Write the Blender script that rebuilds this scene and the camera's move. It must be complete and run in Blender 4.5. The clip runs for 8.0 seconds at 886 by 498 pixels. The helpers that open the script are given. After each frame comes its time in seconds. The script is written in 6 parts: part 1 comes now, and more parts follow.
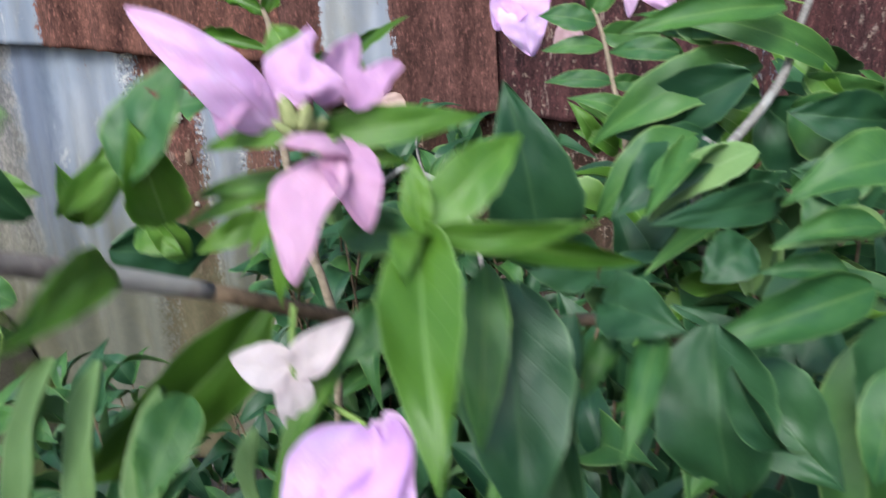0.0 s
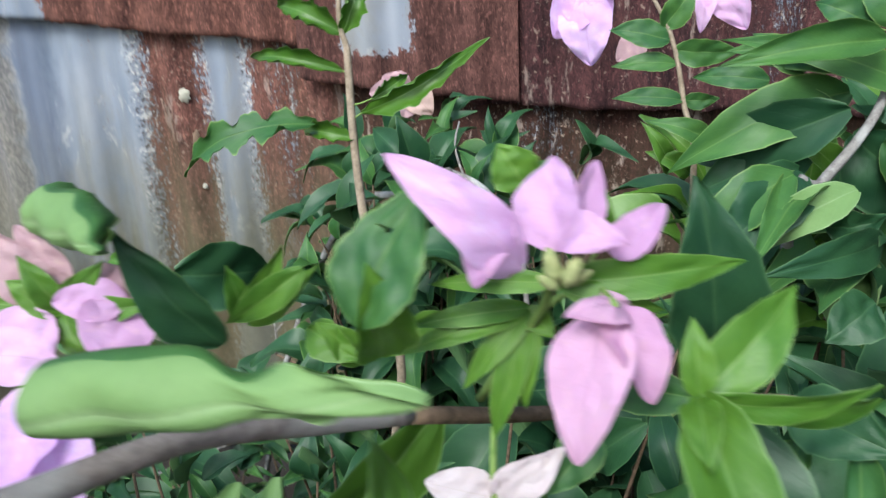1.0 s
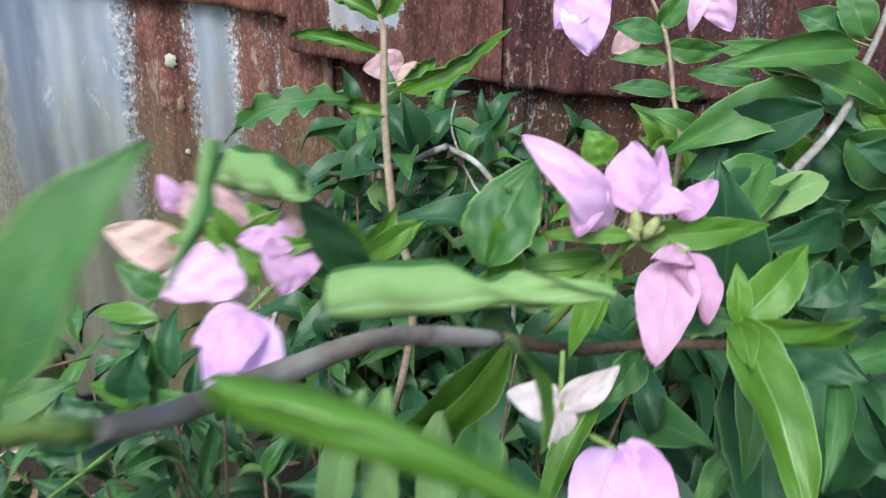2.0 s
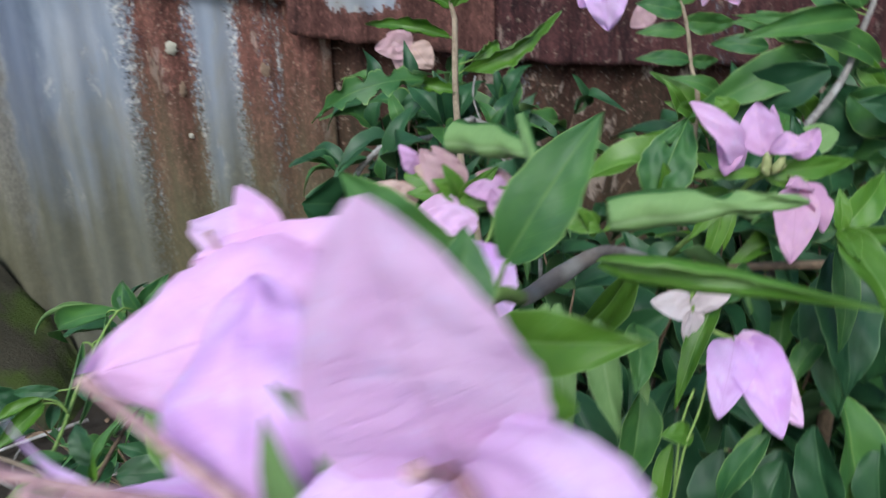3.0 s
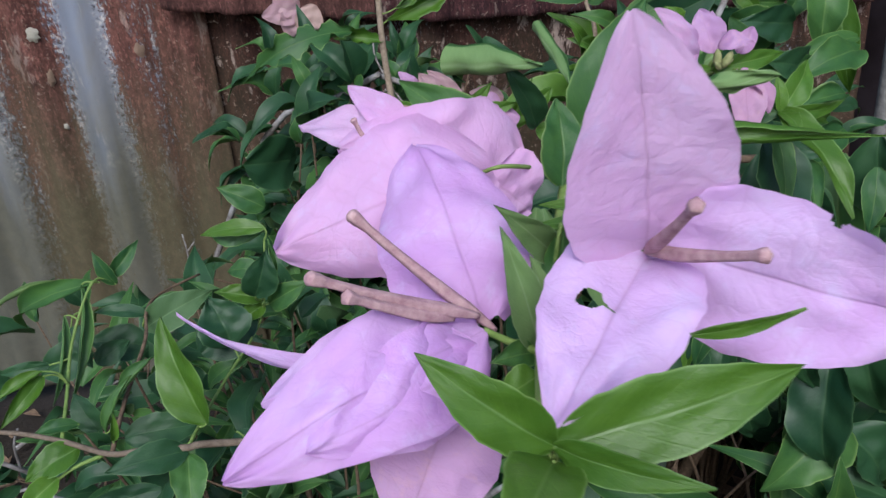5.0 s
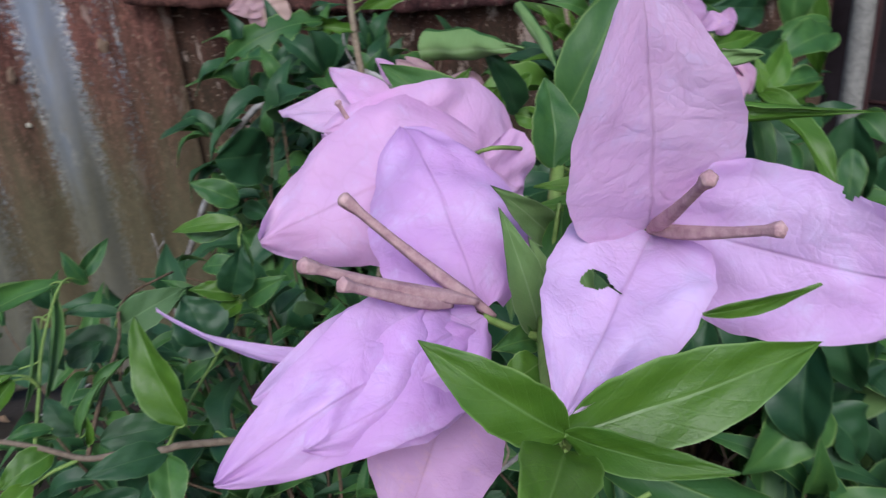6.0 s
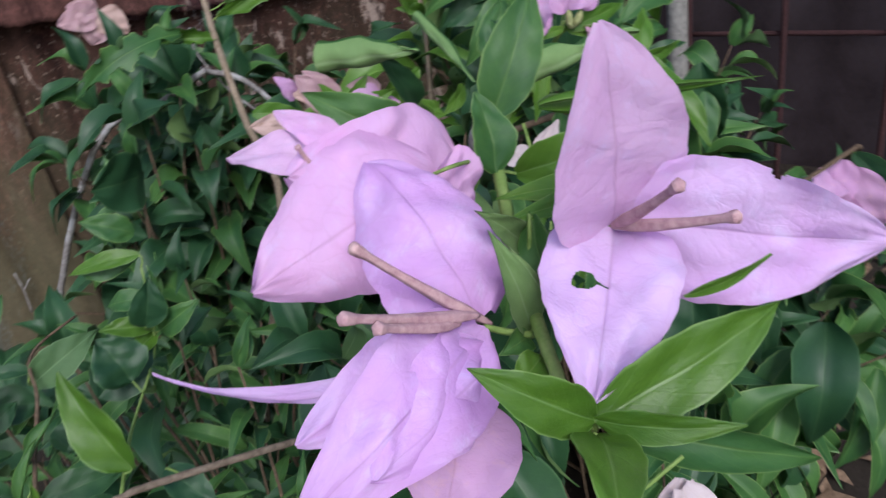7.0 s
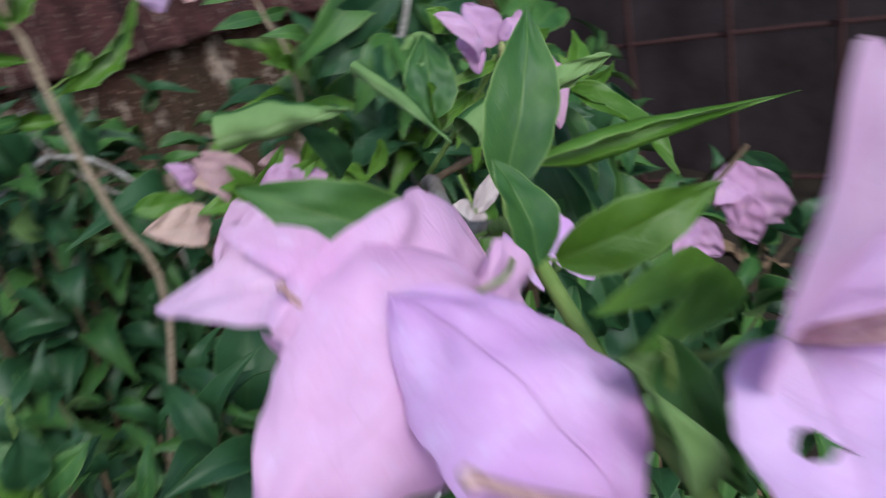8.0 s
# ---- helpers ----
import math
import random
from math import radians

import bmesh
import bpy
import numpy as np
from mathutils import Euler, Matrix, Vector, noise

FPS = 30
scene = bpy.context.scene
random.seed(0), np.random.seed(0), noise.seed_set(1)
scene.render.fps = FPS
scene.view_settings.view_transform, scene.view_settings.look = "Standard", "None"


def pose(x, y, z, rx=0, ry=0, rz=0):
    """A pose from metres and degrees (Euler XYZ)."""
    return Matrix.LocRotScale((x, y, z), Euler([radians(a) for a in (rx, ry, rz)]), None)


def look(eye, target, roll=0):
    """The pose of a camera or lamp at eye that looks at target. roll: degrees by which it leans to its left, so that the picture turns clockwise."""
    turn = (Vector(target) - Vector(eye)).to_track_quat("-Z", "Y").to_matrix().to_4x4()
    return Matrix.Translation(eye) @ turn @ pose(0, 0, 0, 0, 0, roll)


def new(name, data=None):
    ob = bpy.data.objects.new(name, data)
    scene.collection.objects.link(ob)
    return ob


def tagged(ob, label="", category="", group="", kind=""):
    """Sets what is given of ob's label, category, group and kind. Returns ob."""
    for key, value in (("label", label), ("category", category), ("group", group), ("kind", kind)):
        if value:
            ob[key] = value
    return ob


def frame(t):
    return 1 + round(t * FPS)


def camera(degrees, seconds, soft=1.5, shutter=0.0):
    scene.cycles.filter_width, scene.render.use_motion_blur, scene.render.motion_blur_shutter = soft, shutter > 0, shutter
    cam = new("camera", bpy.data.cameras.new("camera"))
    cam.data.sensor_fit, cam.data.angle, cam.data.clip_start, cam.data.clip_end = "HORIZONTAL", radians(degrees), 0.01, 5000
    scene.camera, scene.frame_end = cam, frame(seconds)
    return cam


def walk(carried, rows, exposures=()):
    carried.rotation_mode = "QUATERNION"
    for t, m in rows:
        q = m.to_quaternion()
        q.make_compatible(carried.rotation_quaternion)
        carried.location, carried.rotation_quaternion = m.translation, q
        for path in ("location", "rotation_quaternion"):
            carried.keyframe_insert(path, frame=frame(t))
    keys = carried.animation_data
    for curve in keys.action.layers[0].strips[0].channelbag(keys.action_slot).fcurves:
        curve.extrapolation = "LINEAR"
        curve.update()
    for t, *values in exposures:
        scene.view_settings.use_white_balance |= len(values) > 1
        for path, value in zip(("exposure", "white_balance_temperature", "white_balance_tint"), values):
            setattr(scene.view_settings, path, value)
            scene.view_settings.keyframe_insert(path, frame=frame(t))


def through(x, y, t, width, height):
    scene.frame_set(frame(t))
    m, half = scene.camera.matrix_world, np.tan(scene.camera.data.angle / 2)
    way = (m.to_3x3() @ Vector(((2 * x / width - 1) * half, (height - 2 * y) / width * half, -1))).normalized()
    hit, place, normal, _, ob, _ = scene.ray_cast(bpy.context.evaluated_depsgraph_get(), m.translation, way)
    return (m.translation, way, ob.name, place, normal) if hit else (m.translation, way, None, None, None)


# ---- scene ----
cam = camera(59.6, 8.0, soft=1.35, shutter=1.0)
PATH = [
    (0, (0.15431, 0.21778, 0.70189), (-0.04414, 1.16518, 0.45078), -3.752),
    (0.5, (0.13115, 0.22466, 0.72373), (-0.07258, 1.16771, 0.46077), -4.646),
    (1, (0.10020, 0.22927, 0.73629), (-0.07164, 1.16793, 0.43729), -2.770),
    (2.5, (0.04401, 0.13692, 0.75295), (-0.04904, 1.07290, 0.41343), 0.336),
    (3, (0.00161, 0.10651, 0.75985), (-0.05059, 1.03761, 0.39885), -1.509),
    (3.5, (-0.01513, 0.08571, 0.75251), (-0.00663, 1.00965, 0.37008), -2.387),
    (4, (-0.02411, 0.04863, 0.74965), (0.01424, 0.97043, 0.36388), -3.256),
    (4.5, (-0.04302, 0.05809, 0.75140), (0.03337, 0.97878, 0.36868), -4.488),
    (4.7, (-0.04676, 0.06895, 0.75272), (0.04602, 0.98377, 0.35966), -4.669),
    (5.8, (-0.05260, 0.08194, 0.74780), (0.07341, 0.98590, 0.33916), -4.688),
    (6, (-0.05332, 0.08208, 0.74842), (0.08791, 0.98227, 0.33644), -5.077),
    (6.5, (-0.06817, 0.08989, 0.74888), (0.16251, 0.96251, 0.31842), -6.822),
    (7, (-0.07399, 0.08103, 0.76472), (0.21793, 0.91682, 0.29972), -10.300),
    (7.5, (-0.07567, 0.10206, 0.75590), (0.27450, 0.93264, 0.32285), -11.160),
    (8, (-0.07496, 0.14411, 0.75963), (0.37521, 0.91337, 0.30620), -14.196),
]
walk(cam, [(t, look(eye, target, roll)) for t, eye, target, roll in PATH], exposures=[(0, 1.53, 6200, 4), (1.0, 1.54, 6180, 1), (2.5, 1.62, 6250, 0), (3.0, 1.05, 6080, 2), (3.5, 0.74, 6050, 4), (4.5, 0.78, 6050, 9), (6, 0.66, 6050, 10), (7, 0.82, 6150, 12), (7.5, 0.86, 6120, 14), (8, 0.78, 6200, 4)])

# ---- light ----
world = bpy.data.worlds.new("sky")
scene.world = world
world.use_nodes = True
wn = world.node_tree.nodes
sky = wn.new("ShaderNodeTexSky")
sky.sky_type, sky.sun_disc = "NISHITA", False
sky.sun_elevation, sky.sun_rotation = radians(43), radians(191)
sky.air_density, sky.dust_density = 1.0, 2.0
wn["Background"].inputs["Strength"].default_value = 0.135
world.node_tree.links.new(sky.outputs[0], wn["Background"].inputs[0])
sun = new("sun", bpy.data.lights.new("sun", "SUN"))
sun.data.energy, sun.data.angle, sun.data.color = 1.6, radians(20), (1.0, 0.98, 0.96)
sun.matrix_world = look((-0.5, -2.6, 2.5), (0, 0, 0))

# ---- materials ----


def mat(name):
    m = bpy.data.materials.new(name)
    m.use_nodes = True
    return m, m.node_tree.nodes, m.node_tree.links, m.node_tree.nodes["Principled BSDF"]


def noise_node(n, l, scale, detail=4, rough=0.55, coords=None, distort=0.0):
    t = n.new("ShaderNodeTexNoise")
    t.inputs["Scale"].default_value, t.inputs["Detail"].default_value = scale, detail
    t.inputs["Roughness"].default_value, t.inputs["Distortion"].default_value = rough, distort
    if coords is not None:
        l.new(coords, t.inputs["Vector"])
    return t.outputs["Fac"]


def ramp(n, l, fac, stops, constant=False):
    r = n.new("ShaderNodeValToRGB")
    e = r.color_ramp.elements
    while len(e) < len(stops):
        e.new(0.5)
    for el, (p, c) in zip(e, stops):
        el.position = p
        el.color = (*c, 1) if not isinstance(c, (int, float)) else (c, c, c, 1)
    if constant:
        r.color_ramp.interpolation = "CONSTANT"
    l.new(fac, r.inputs[0])
    return r.outputs[0]


def math_node(n, l, op, a, b=None, clamp=False):
    m = n.new("ShaderNodeMath")
    m.operation, m.use_clamp = op, clamp
    for i, v in enumerate((a, b)):
        if v is None:
            continue
        if isinstance(v, (int, float)):
            m.inputs[i].default_value = v
        else:
            l.new(v, m.inputs[i])
    return m.outputs[0]


def mix(n, l, fac, a, b, mode="MIX"):
    m = n.new("ShaderNodeMix")
    m.data_type, m.blend_type = "RGBA", mode
    for sock, v in ((m.inputs[0], fac), (m.inputs[6], a), (m.inputs[7], b)):
        if isinstance(v, (int, float)):
            sock.default_value = v
        elif isinstance(v, tuple):
            sock.default_value = (*v, 1)
        else:
            l.new(v, sock)
    return m.outputs[2]


def bump(n, l, height, strength, distance, bsdf):
    b = n.new("ShaderNodeBump")
    b.inputs["Strength"].default_value, b.inputs["Distance"].default_value = strength, distance
    l.new(height, b.inputs["Height"])
    l.new(b.outputs[0], bsdf.inputs["Normal"])


def leafy(name, low, high, vein, rough=0.45, through=0.35, grain=38, veins=9.0, vein_gain=0.6, spots=None, spec=0.4, margin=0.75, side_gain=0.13, crinkle=0.0, grit=0.35, rib_thin=28.0, net=0.0):
    """A thin blade: two tones by piece and by noise, midrib and side veins from the blade's own coordinates, light that passes through."""
    m, n, l, b = mat(name)
    uv = n.new("ShaderNodeUVMap")
    sep = n.new("ShaderNodeSeparateXYZ")
    l.new(uv.outputs[0], sep.inputs[0])
    info = n.new("ShaderNodeObjectInfo")
    geo = n.new("ShaderNodeNewGeometry")
    obj = n.new("ShaderNodeTexCoord").outputs["Object"]
    rnd = math_node(n, l, "FRACT", math_node(n, l, "ADD", info.outputs["Random"], geo.outputs["Random Per Island"]))
    own = n.new("ShaderNodeCombineXYZ")
    l.new(math_node(n, l, "ADD", sep.outputs[0], math_node(n, l, "MULTIPLY", rnd, 17.0)), own.inputs[0])
    l.new(math_node(n, l, "MULTIPLY", sep.outputs[1], 0.5), own.inputs[1])
    l.new(math_node(n, l, "MULTIPLY", rnd, 31.0), own.inputs[2])
    obj = own.outputs[0]
    big = noise_node(n, l, 3.5, 3, coords=obj)
    fac = math_node(n, l, "ADD", math_node(n, l, "MULTIPLY", rnd, 0.5), math_node(n, l, "MULTIPLY", math_node(n, l, "SUBTRACT", big, 0.3), 1.3), True)
    col = mix(n, l, fac, low, high)
    across = math_node(n, l, "ABSOLUTE", math_node(n, l, "SUBTRACT", sep.outputs[1], 0.5))
    rib = math_node(n, l, "SUBTRACT", 1.0, math_node(n, l, "MULTIPLY", across, rib_thin), True)
    slant = math_node(n, l, "SUBTRACT", sep.outputs[0], math_node(n, l, "MULTIPLY", across, 0.5))
    wob = math_node(n, l, "ADD", math_node(n, l, "MULTIPLY", slant, veins), math_node(n, l, "MULTIPLY", big, 0.5))
    side = math_node(n, l, "ABSOLUTE", math_node(n, l, "SUBTRACT", math_node(n, l, "FRACT", wob), 0.5))
    side = math_node(n, l, "SUBTRACT", 1.0, math_node(n, l, "MULTIPLY", side, 11.0), True)
    line = math_node(n, l, "MAXIMUM", rib, math_node(n, l, "MULTIPLY", side, side_gain))
    fine = noise_node(n, l, grain, 4, 0.65, coords=obj)
    col = mix(n, l, math_node(n, l, "MULTIPLY", line, vein_gain), col, vein)
    col = mix(n, l, math_node(n, l, "MULTIPLY", fine, grit), col, tuple(0.6 * c for c in low))
    rim = math_node(n, l, "MULTIPLY", math_node(n, l, "SUBTRACT", across, 0.462), 28.0, True)
    col = mix(n, l, math_node(n, l, "MULTIPLY", rim, margin), col, vein)
    if spots:
        patch = ramp(n, l, noise_node(n, l, 7, 4, 0.7, obj), [(0.55, 0.0), (0.7, 1.0)])
        col = mix(n, l, math_node(n, l, "MULTIPLY", patch, 0.7), col, spots)
    relief = math_node(n, l, "ADD", math_node(n, l, "MULTIPLY", line, -1.0), math_node(n, l, "ADD", math_node(n, l, "MULTIPLY", fine, 0.5), math_node(n, l, "MULTIPLY", noise_node(n, l, 9, 5, 0.6, obj, 1.2), 2.0 * crinkle + 0.8)))
    if net:
        # the netted veins of a papery bract, with the tissue puckered between them
        cells = []
        for scale in (7.0, 15.0):
            vo = n.new("ShaderNodeTexVoronoi")
            vo.feature = "DISTANCE_TO_EDGE"
            vo.inputs["Scale"].default_value = scale
            warp = n.new("ShaderNodeVectorMath")
            warp.operation = "ADD"
            nz = n.new("ShaderNodeTexNoise")
            nz.inputs["Scale"].default_value = 6.0
            l.new(obj, nz.inputs["Vector"])
            small = n.new("ShaderNodeVectorMath")
            small.operation = "SCALE"
            small.inputs["Scale"].default_value = 0.16
            l.new(nz.outputs["Color"], small.inputs[0])
            l.new(obj, warp.inputs[0])
            l.new(small.outputs[0], warp.inputs[1])
            l.new(warp.outputs[0], vo.inputs["Vector"])
            cells.append(math_node(n, l, "MULTIPLY", vo.outputs["Distance"], scale * 0.55, True))
        pucker = math_node(n, l, "ADD", cells[0], math_node(n, l, "MULTIPLY", cells[1], 0.45))
        vein_line = math_node(n, l, "SUBTRACT", 1.0, math_node(n, l, "MULTIPLY", cells[0], 5.0), True)
        col = mix(n, l, math_node(n, l, "MULTIPLY", vein_line, 0.16 * net), col, vein)
        # warmer towards the stalk and along the margin
        warm = math_node(n, l, "ADD", math_node(n, l, "MULTIPLY", math_node(n, l, "SUBTRACT", 0.35, sep.outputs[0]), 1.6, True), math_node(n, l, "MULTIPLY", math_node(n, l, "SUBTRACT", across, 0.4), 3.0, True), True)
        col = mix(n, l, math_node(n, l, "MULTIPLY", warm, 0.3 * net), col, tuple(0.93 * c for c in (low[0], low[1] * 0.92, low[2] * 0.9)))
        relief = math_node(n, l, "ADD", relief, math_node(n, l, "MULTIPLY", pucker, 0.42 * net))
    l.new(col, b.inputs["Base Color"])
    b.inputs["Roughness"].default_value = rough
    b.inputs["Specular IOR Level"].default_value = spec
    bump(n, l, relief, 0.45 if net else 0.3, 0.0008, b)
    tr = n.new("ShaderNodeBsdfTranslucent")
    l.new(mix(n, l, 0.35, col, (min(1, high[0] * 1.6), min(1, high[1] * 1.6), high[2]), "MIX"), tr.inputs[0])
    ms = n.new("ShaderNodeMixShader")
    ms.inputs[0].default_value = through
    l.new(b.outputs[0], ms.inputs[1])
    l.new(tr.outputs[0], ms.inputs[2])
    l.new(ms.outputs[0], n["Material Output"].inputs[0])
    return m


LEAF = leafy("leaf_green", (0.018, 0.08, 0.03), (0.085, 0.2, 0.042), (0.3, 0.44, 0.13), rough=0.48, spec=0.36, vein_gain=0.3, margin=0.55)
# dark leaves; tone also holds shade inside the bushes and bluish sky sheen
DARK = leafy("leaf_dark_and_shaded", (0.01, 0.044, 0.021), (0.034, 0.098, 0.034), (0.12, 0.22, 0.09), rough=0.46, through=0.22, vein_gain=0.25, spec=0.34, margin=0.4)
YOUNG = leafy("leaf_young", (0.06, 0.165, 0.02), (0.14, 0.28, 0.035), (0.27, 0.42, 0.12), rough=0.4, through=0.4)
FRESH = leafy("leaf_fresh", (0.045, 0.125, 0.012), (0.1, 0.21, 0.024), (0.22, 0.36, 0.12), rough=0.38, through=0.36)
UNDER = leafy("leaf_underside", (0.115, 0.212, 0.07), (0.2, 0.325, 0.115), (0.32, 0.43, 0.22), rough=0.7, through=0.3)
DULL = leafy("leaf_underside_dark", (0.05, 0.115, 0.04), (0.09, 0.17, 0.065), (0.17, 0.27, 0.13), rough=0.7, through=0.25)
PINK = leafy("bract_pink", (0.72, 0.41, 0.79), (0.90, 0.73, 1.0), (0.58, 0.32, 0.58), rough=0.7, through=0.6, margin=0.1, veins=7.0, vein_gain=0.38, crinkle=0.45, grit=0.12, rib_thin=60.0, spec=0.2, spots=(0.84, 0.72, 0.99), net=1.0)
ROSE = leafy("bract_rose", (0.8, 0.49, 0.79), (0.9, 0.69, 0.93), (0.6, 0.33, 0.53), rough=0.7, through=0.6, margin=0.1, veins=7.0, vein_gain=0.38, crinkle=0.45, grit=0.12, rib_thin=60.0, spec=0.2, spots=(0.84, 0.68, 0.95), net=1.0)
FADED = leafy("bract_faded", (0.44, 0.28, 0.33), (0.58, 0.41, 0.45), (0.36, 0.22, 0.22), rough=0.75, through=0.4, margin=0.1, veins=7.0, vein_gain=0.38, crinkle=0.45, grit=0.12, rib_thin=60.0, spots=(0.52, 0.4, 0.35), spec=0.2, net=1.0)
BLUSH = leafy("bract_blush", (0.55, 0.31, 0.55), (0.69, 0.47, 0.73), (0.54, 0.3, 0.46), rough=0.7, through=0.5, margin=0.1, veins=7.0, vein_gain=0.38, crinkle=0.45, grit=0.12, rib_thin=60.0, spec=0.2, spots=(0.74, 0.5, 0.6), net=1.0)
DUSKY = leafy("bract_dusky", (0.54, 0.3, 0.51), (0.67, 0.45, 0.63), (0.44, 0.25, 0.38), rough=0.7, through=0.5, margin=0.1, veins=7.0, vein_gain=0.38, crinkle=0.45, grit=0.12, rib_thin=60.0, spec=0.2, spots=(0.62, 0.42, 0.5), net=1.0)
PALE = leafy("bract_pale", (0.62, 0.52, 0.58), (0.75, 0.67, 0.72), (0.56, 0.48, 0.4), rough=0.75, through=0.45, margin=0.1, veins=7.0, vein_gain=0.38, crinkle=0.45, grit=0.12, rib_thin=60.0, spec=0.2, net=1.0)
WITHER = leafy("bract_withered", (0.5, 0.36, 0.33), (0.66, 0.5, 0.47), (0.36, 0.22, 0.17), rough=0.8, through=0.35, veins=7.0, vein_gain=0.4, spots=(0.36, 0.23, 0.17), spec=0.15, net=1.0)


def bark(name, low, high, scale=300, rough=0.85, lichen=None):
    m, n, l, b = mat(name)
    obj = n.new("ShaderNodeTexCoord").outputs["Object"]
    f = noise_node(n, l, scale, 5, 0.65, obj)
    c = noise_node(n, l, scale / 7, 3, 0.5, obj)
    col = mix(n, l, ramp(n, l, f, [(0.3, 0.0), (0.7, 1.0)]), low, high)
    if lichen:
        col = mix(n, l, ramp(n, l, c, [(0.5, 0.0), (0.6, 1.0)]), col, lichen)
    l.new(col, b.inputs["Base Color"])
    b.inputs["Roughness"].default_value = rough
    b.inputs["Specular IOR Level"].default_value = 0.15
    bump(n, l, math_node(n, l, "ADD", f, c), 0.5, 0.0008, b)
    return m


BROWN = bark("bark_brown", (0.055, 0.038, 0.026), (0.15, 0.105, 0.07))
WOOD = bark("bark_young", (0.16, 0.12, 0.085), (0.31, 0.25, 0.19))
GREY = bark("bark_grey", (0.1, 0.09, 0.085), (0.24, 0.225, 0.215), lichen=(0.29, 0.285, 0.28))
TWIG = bark("bark_twig", (0.08, 0.06, 0.044), (0.19, 0.15, 0.115), 280)
BRANCH = bark("bark_branch", (0.1, 0.083, 0.073), (0.23, 0.195, 0.175), 260, lichen=(0.25, 0.235, 0.22))
GREEN = bark("stem_green", (0.1, 0.17, 0.04), (0.19, 0.27, 0.08), rough=0.6)
TUBE = bark("flower_tube", (0.27, 0.15, 0.18), (0.46, 0.31, 0.31), 420, 0.8)
SEPAL = bark("flower_bud", (0.17, 0.2, 0.08), (0.3, 0.31, 0.15), 400, 0.7)


def sheet_metal(name, bands, dirt, speck=0.5, chips=0.0, rust_foot=None, shade_grime=None, iron_low=(0.029, 0.0125, 0.011), iron_high=(0.108, 0.047, 0.036)):
    """Galvanised sheet: bands (x in metres, rust 0 to 1) tell where it has rusted, in run-down streaks; an optional
    pair (x from, to) places the painted blue-grey shade of a valley, with brown grime to its left; dirt: how much algae
    has grown at its foot.
    """
    m, n, l, b = mat(name)
    obj = n.new("ShaderNodeTexCoord").outputs["Object"]
    sep = n.new("ShaderNodeSeparateXYZ")
    l.new(obj, sep.inputs[0])
    mp = n.new("ShaderNodeMapping")
    mp.inputs["Scale"].default_value = (1, 1, 0.1)
    l.new(obj, mp.inputs[0])
    mp2 = n.new("ShaderNodeMapping")
    mp2.inputs["Scale"].default_value = (1, 1, 0.4)
    l.new(obj, mp2.inputs[0])
    blotch = noise_node(n, l, 34, 6, 0.68, mp2.outputs[0], 0.6)
    crust = noise_node(n, l, 240, 6, 0.75, mp2.outputs[0], 0.4)
    streak = noise_node(n, l, 70, 5, 0.65, mp.outputs[0])
    wide = noise_node(n, l, 22, 4, 0.6, mp.outputs[0])
    fine = noise_node(n, l, 420, 5, 0.75, obj)
    mid = noise_node(n, l, 60, 5, 0.7, obj)
    lo, hi = bands[0][0], bands[-1][0]
    x = math_node(n, l, "ADD", sep.outputs[0], math_node(n, l, "MULTIPLY", math_node(n, l, "SUBTRACT", mid, 0.5), 0.03))
    x = math_node(n, l, "DIVIDE", math_node(n, l, "SUBTRACT", x, lo), hi - lo, True)
    where = ramp(n, l, x, [((p - lo) / (hi - lo), v) for p, v in bands])
    if rust_foot:
        low = math_node(n, l, "ADD", math_node(n, l, "SUBTRACT", rust_foot, sep.outputs[2]), math_node(n, l, "MULTIPLY", math_node(n, l, "SUBTRACT", mid, 0.5), 0.05))
        where = math_node(n, l, "ADD", where, math_node(n, l, "MULTIPLY", low, 60.0, True))
    fuzz = math_node(n, l, "ADD", math_node(n, l, "MULTIPLY", math_node(n, l, "SUBTRACT", crust, 0.5), 3.0 * speck), math_node(n, l, "MULTIPLY", math_node(n, l, "SUBTRACT", streak, 0.5), 0.9))
    rust = ramp(n, l, math_node(n, l, "ADD", where, fuzz), [(0.4, 0.0), (0.6, 1.0)])
    patches = noise_node(n, l, 9, 4, 0.55, mp2.outputs[0], 0.5)
    zinc = mix(n, l, ramp(n, l, patches, [(0.36, 0.0), (0.64, 1.0)]), (0.145, 0.17, 0.22), (0.24, 0.252, 0.29))
    zinc = mix(n, l, ramp(n, l, wide, [(0.42, 0.16), (0.6, 0.0)]), zinc, (0.12, 0.14, 0.19))
    zinc = mix(n, l, ramp(n, l, blotch, [(0.6, 0.0), (0.68, 0.6)]), zinc, (0.4, 0.39, 0.38))
    zinc = mix(n, l, ramp(n, l, streak, [(0.6, 0.0), (0.8, 0.3)]), zinc, (0.33, 0.31, 0.28))
    zinc = mix(n, l, ramp(n, l, noise_node(n, l, 13, 5, 0.6, mp2.outputs[0], 0.8), [(0.5, 0.0), (0.66, 0.55)]), zinc, (0.2, 0.188, 0.165))
    if shade_grime:
        shift = math_node(n, l, "ADD", sep.outputs[0], math_node(n, l, "MULTIPLY", math_node(n, l, "SUBTRACT", blotch, 0.5), 0.07))
        # blue-grey shadow of one corrugation valley, painted into the zinc
        valley_shade = ramp(n, l, math_node(n, l, "ADD", math_node(n, l, "DIVIDE", math_node(n, l, "SUBTRACT", shift, shade_grime[0]), 4 * (shade_grime[1] - shade_grime[0])), 0.5, True), [(0.49, 0.0), (0.52, 0.85), (0.68, 0.8), (0.77, 0.0)])
        zinc = mix(n, l, valley_shade, zinc, (0.09, 0.105, 0.15))
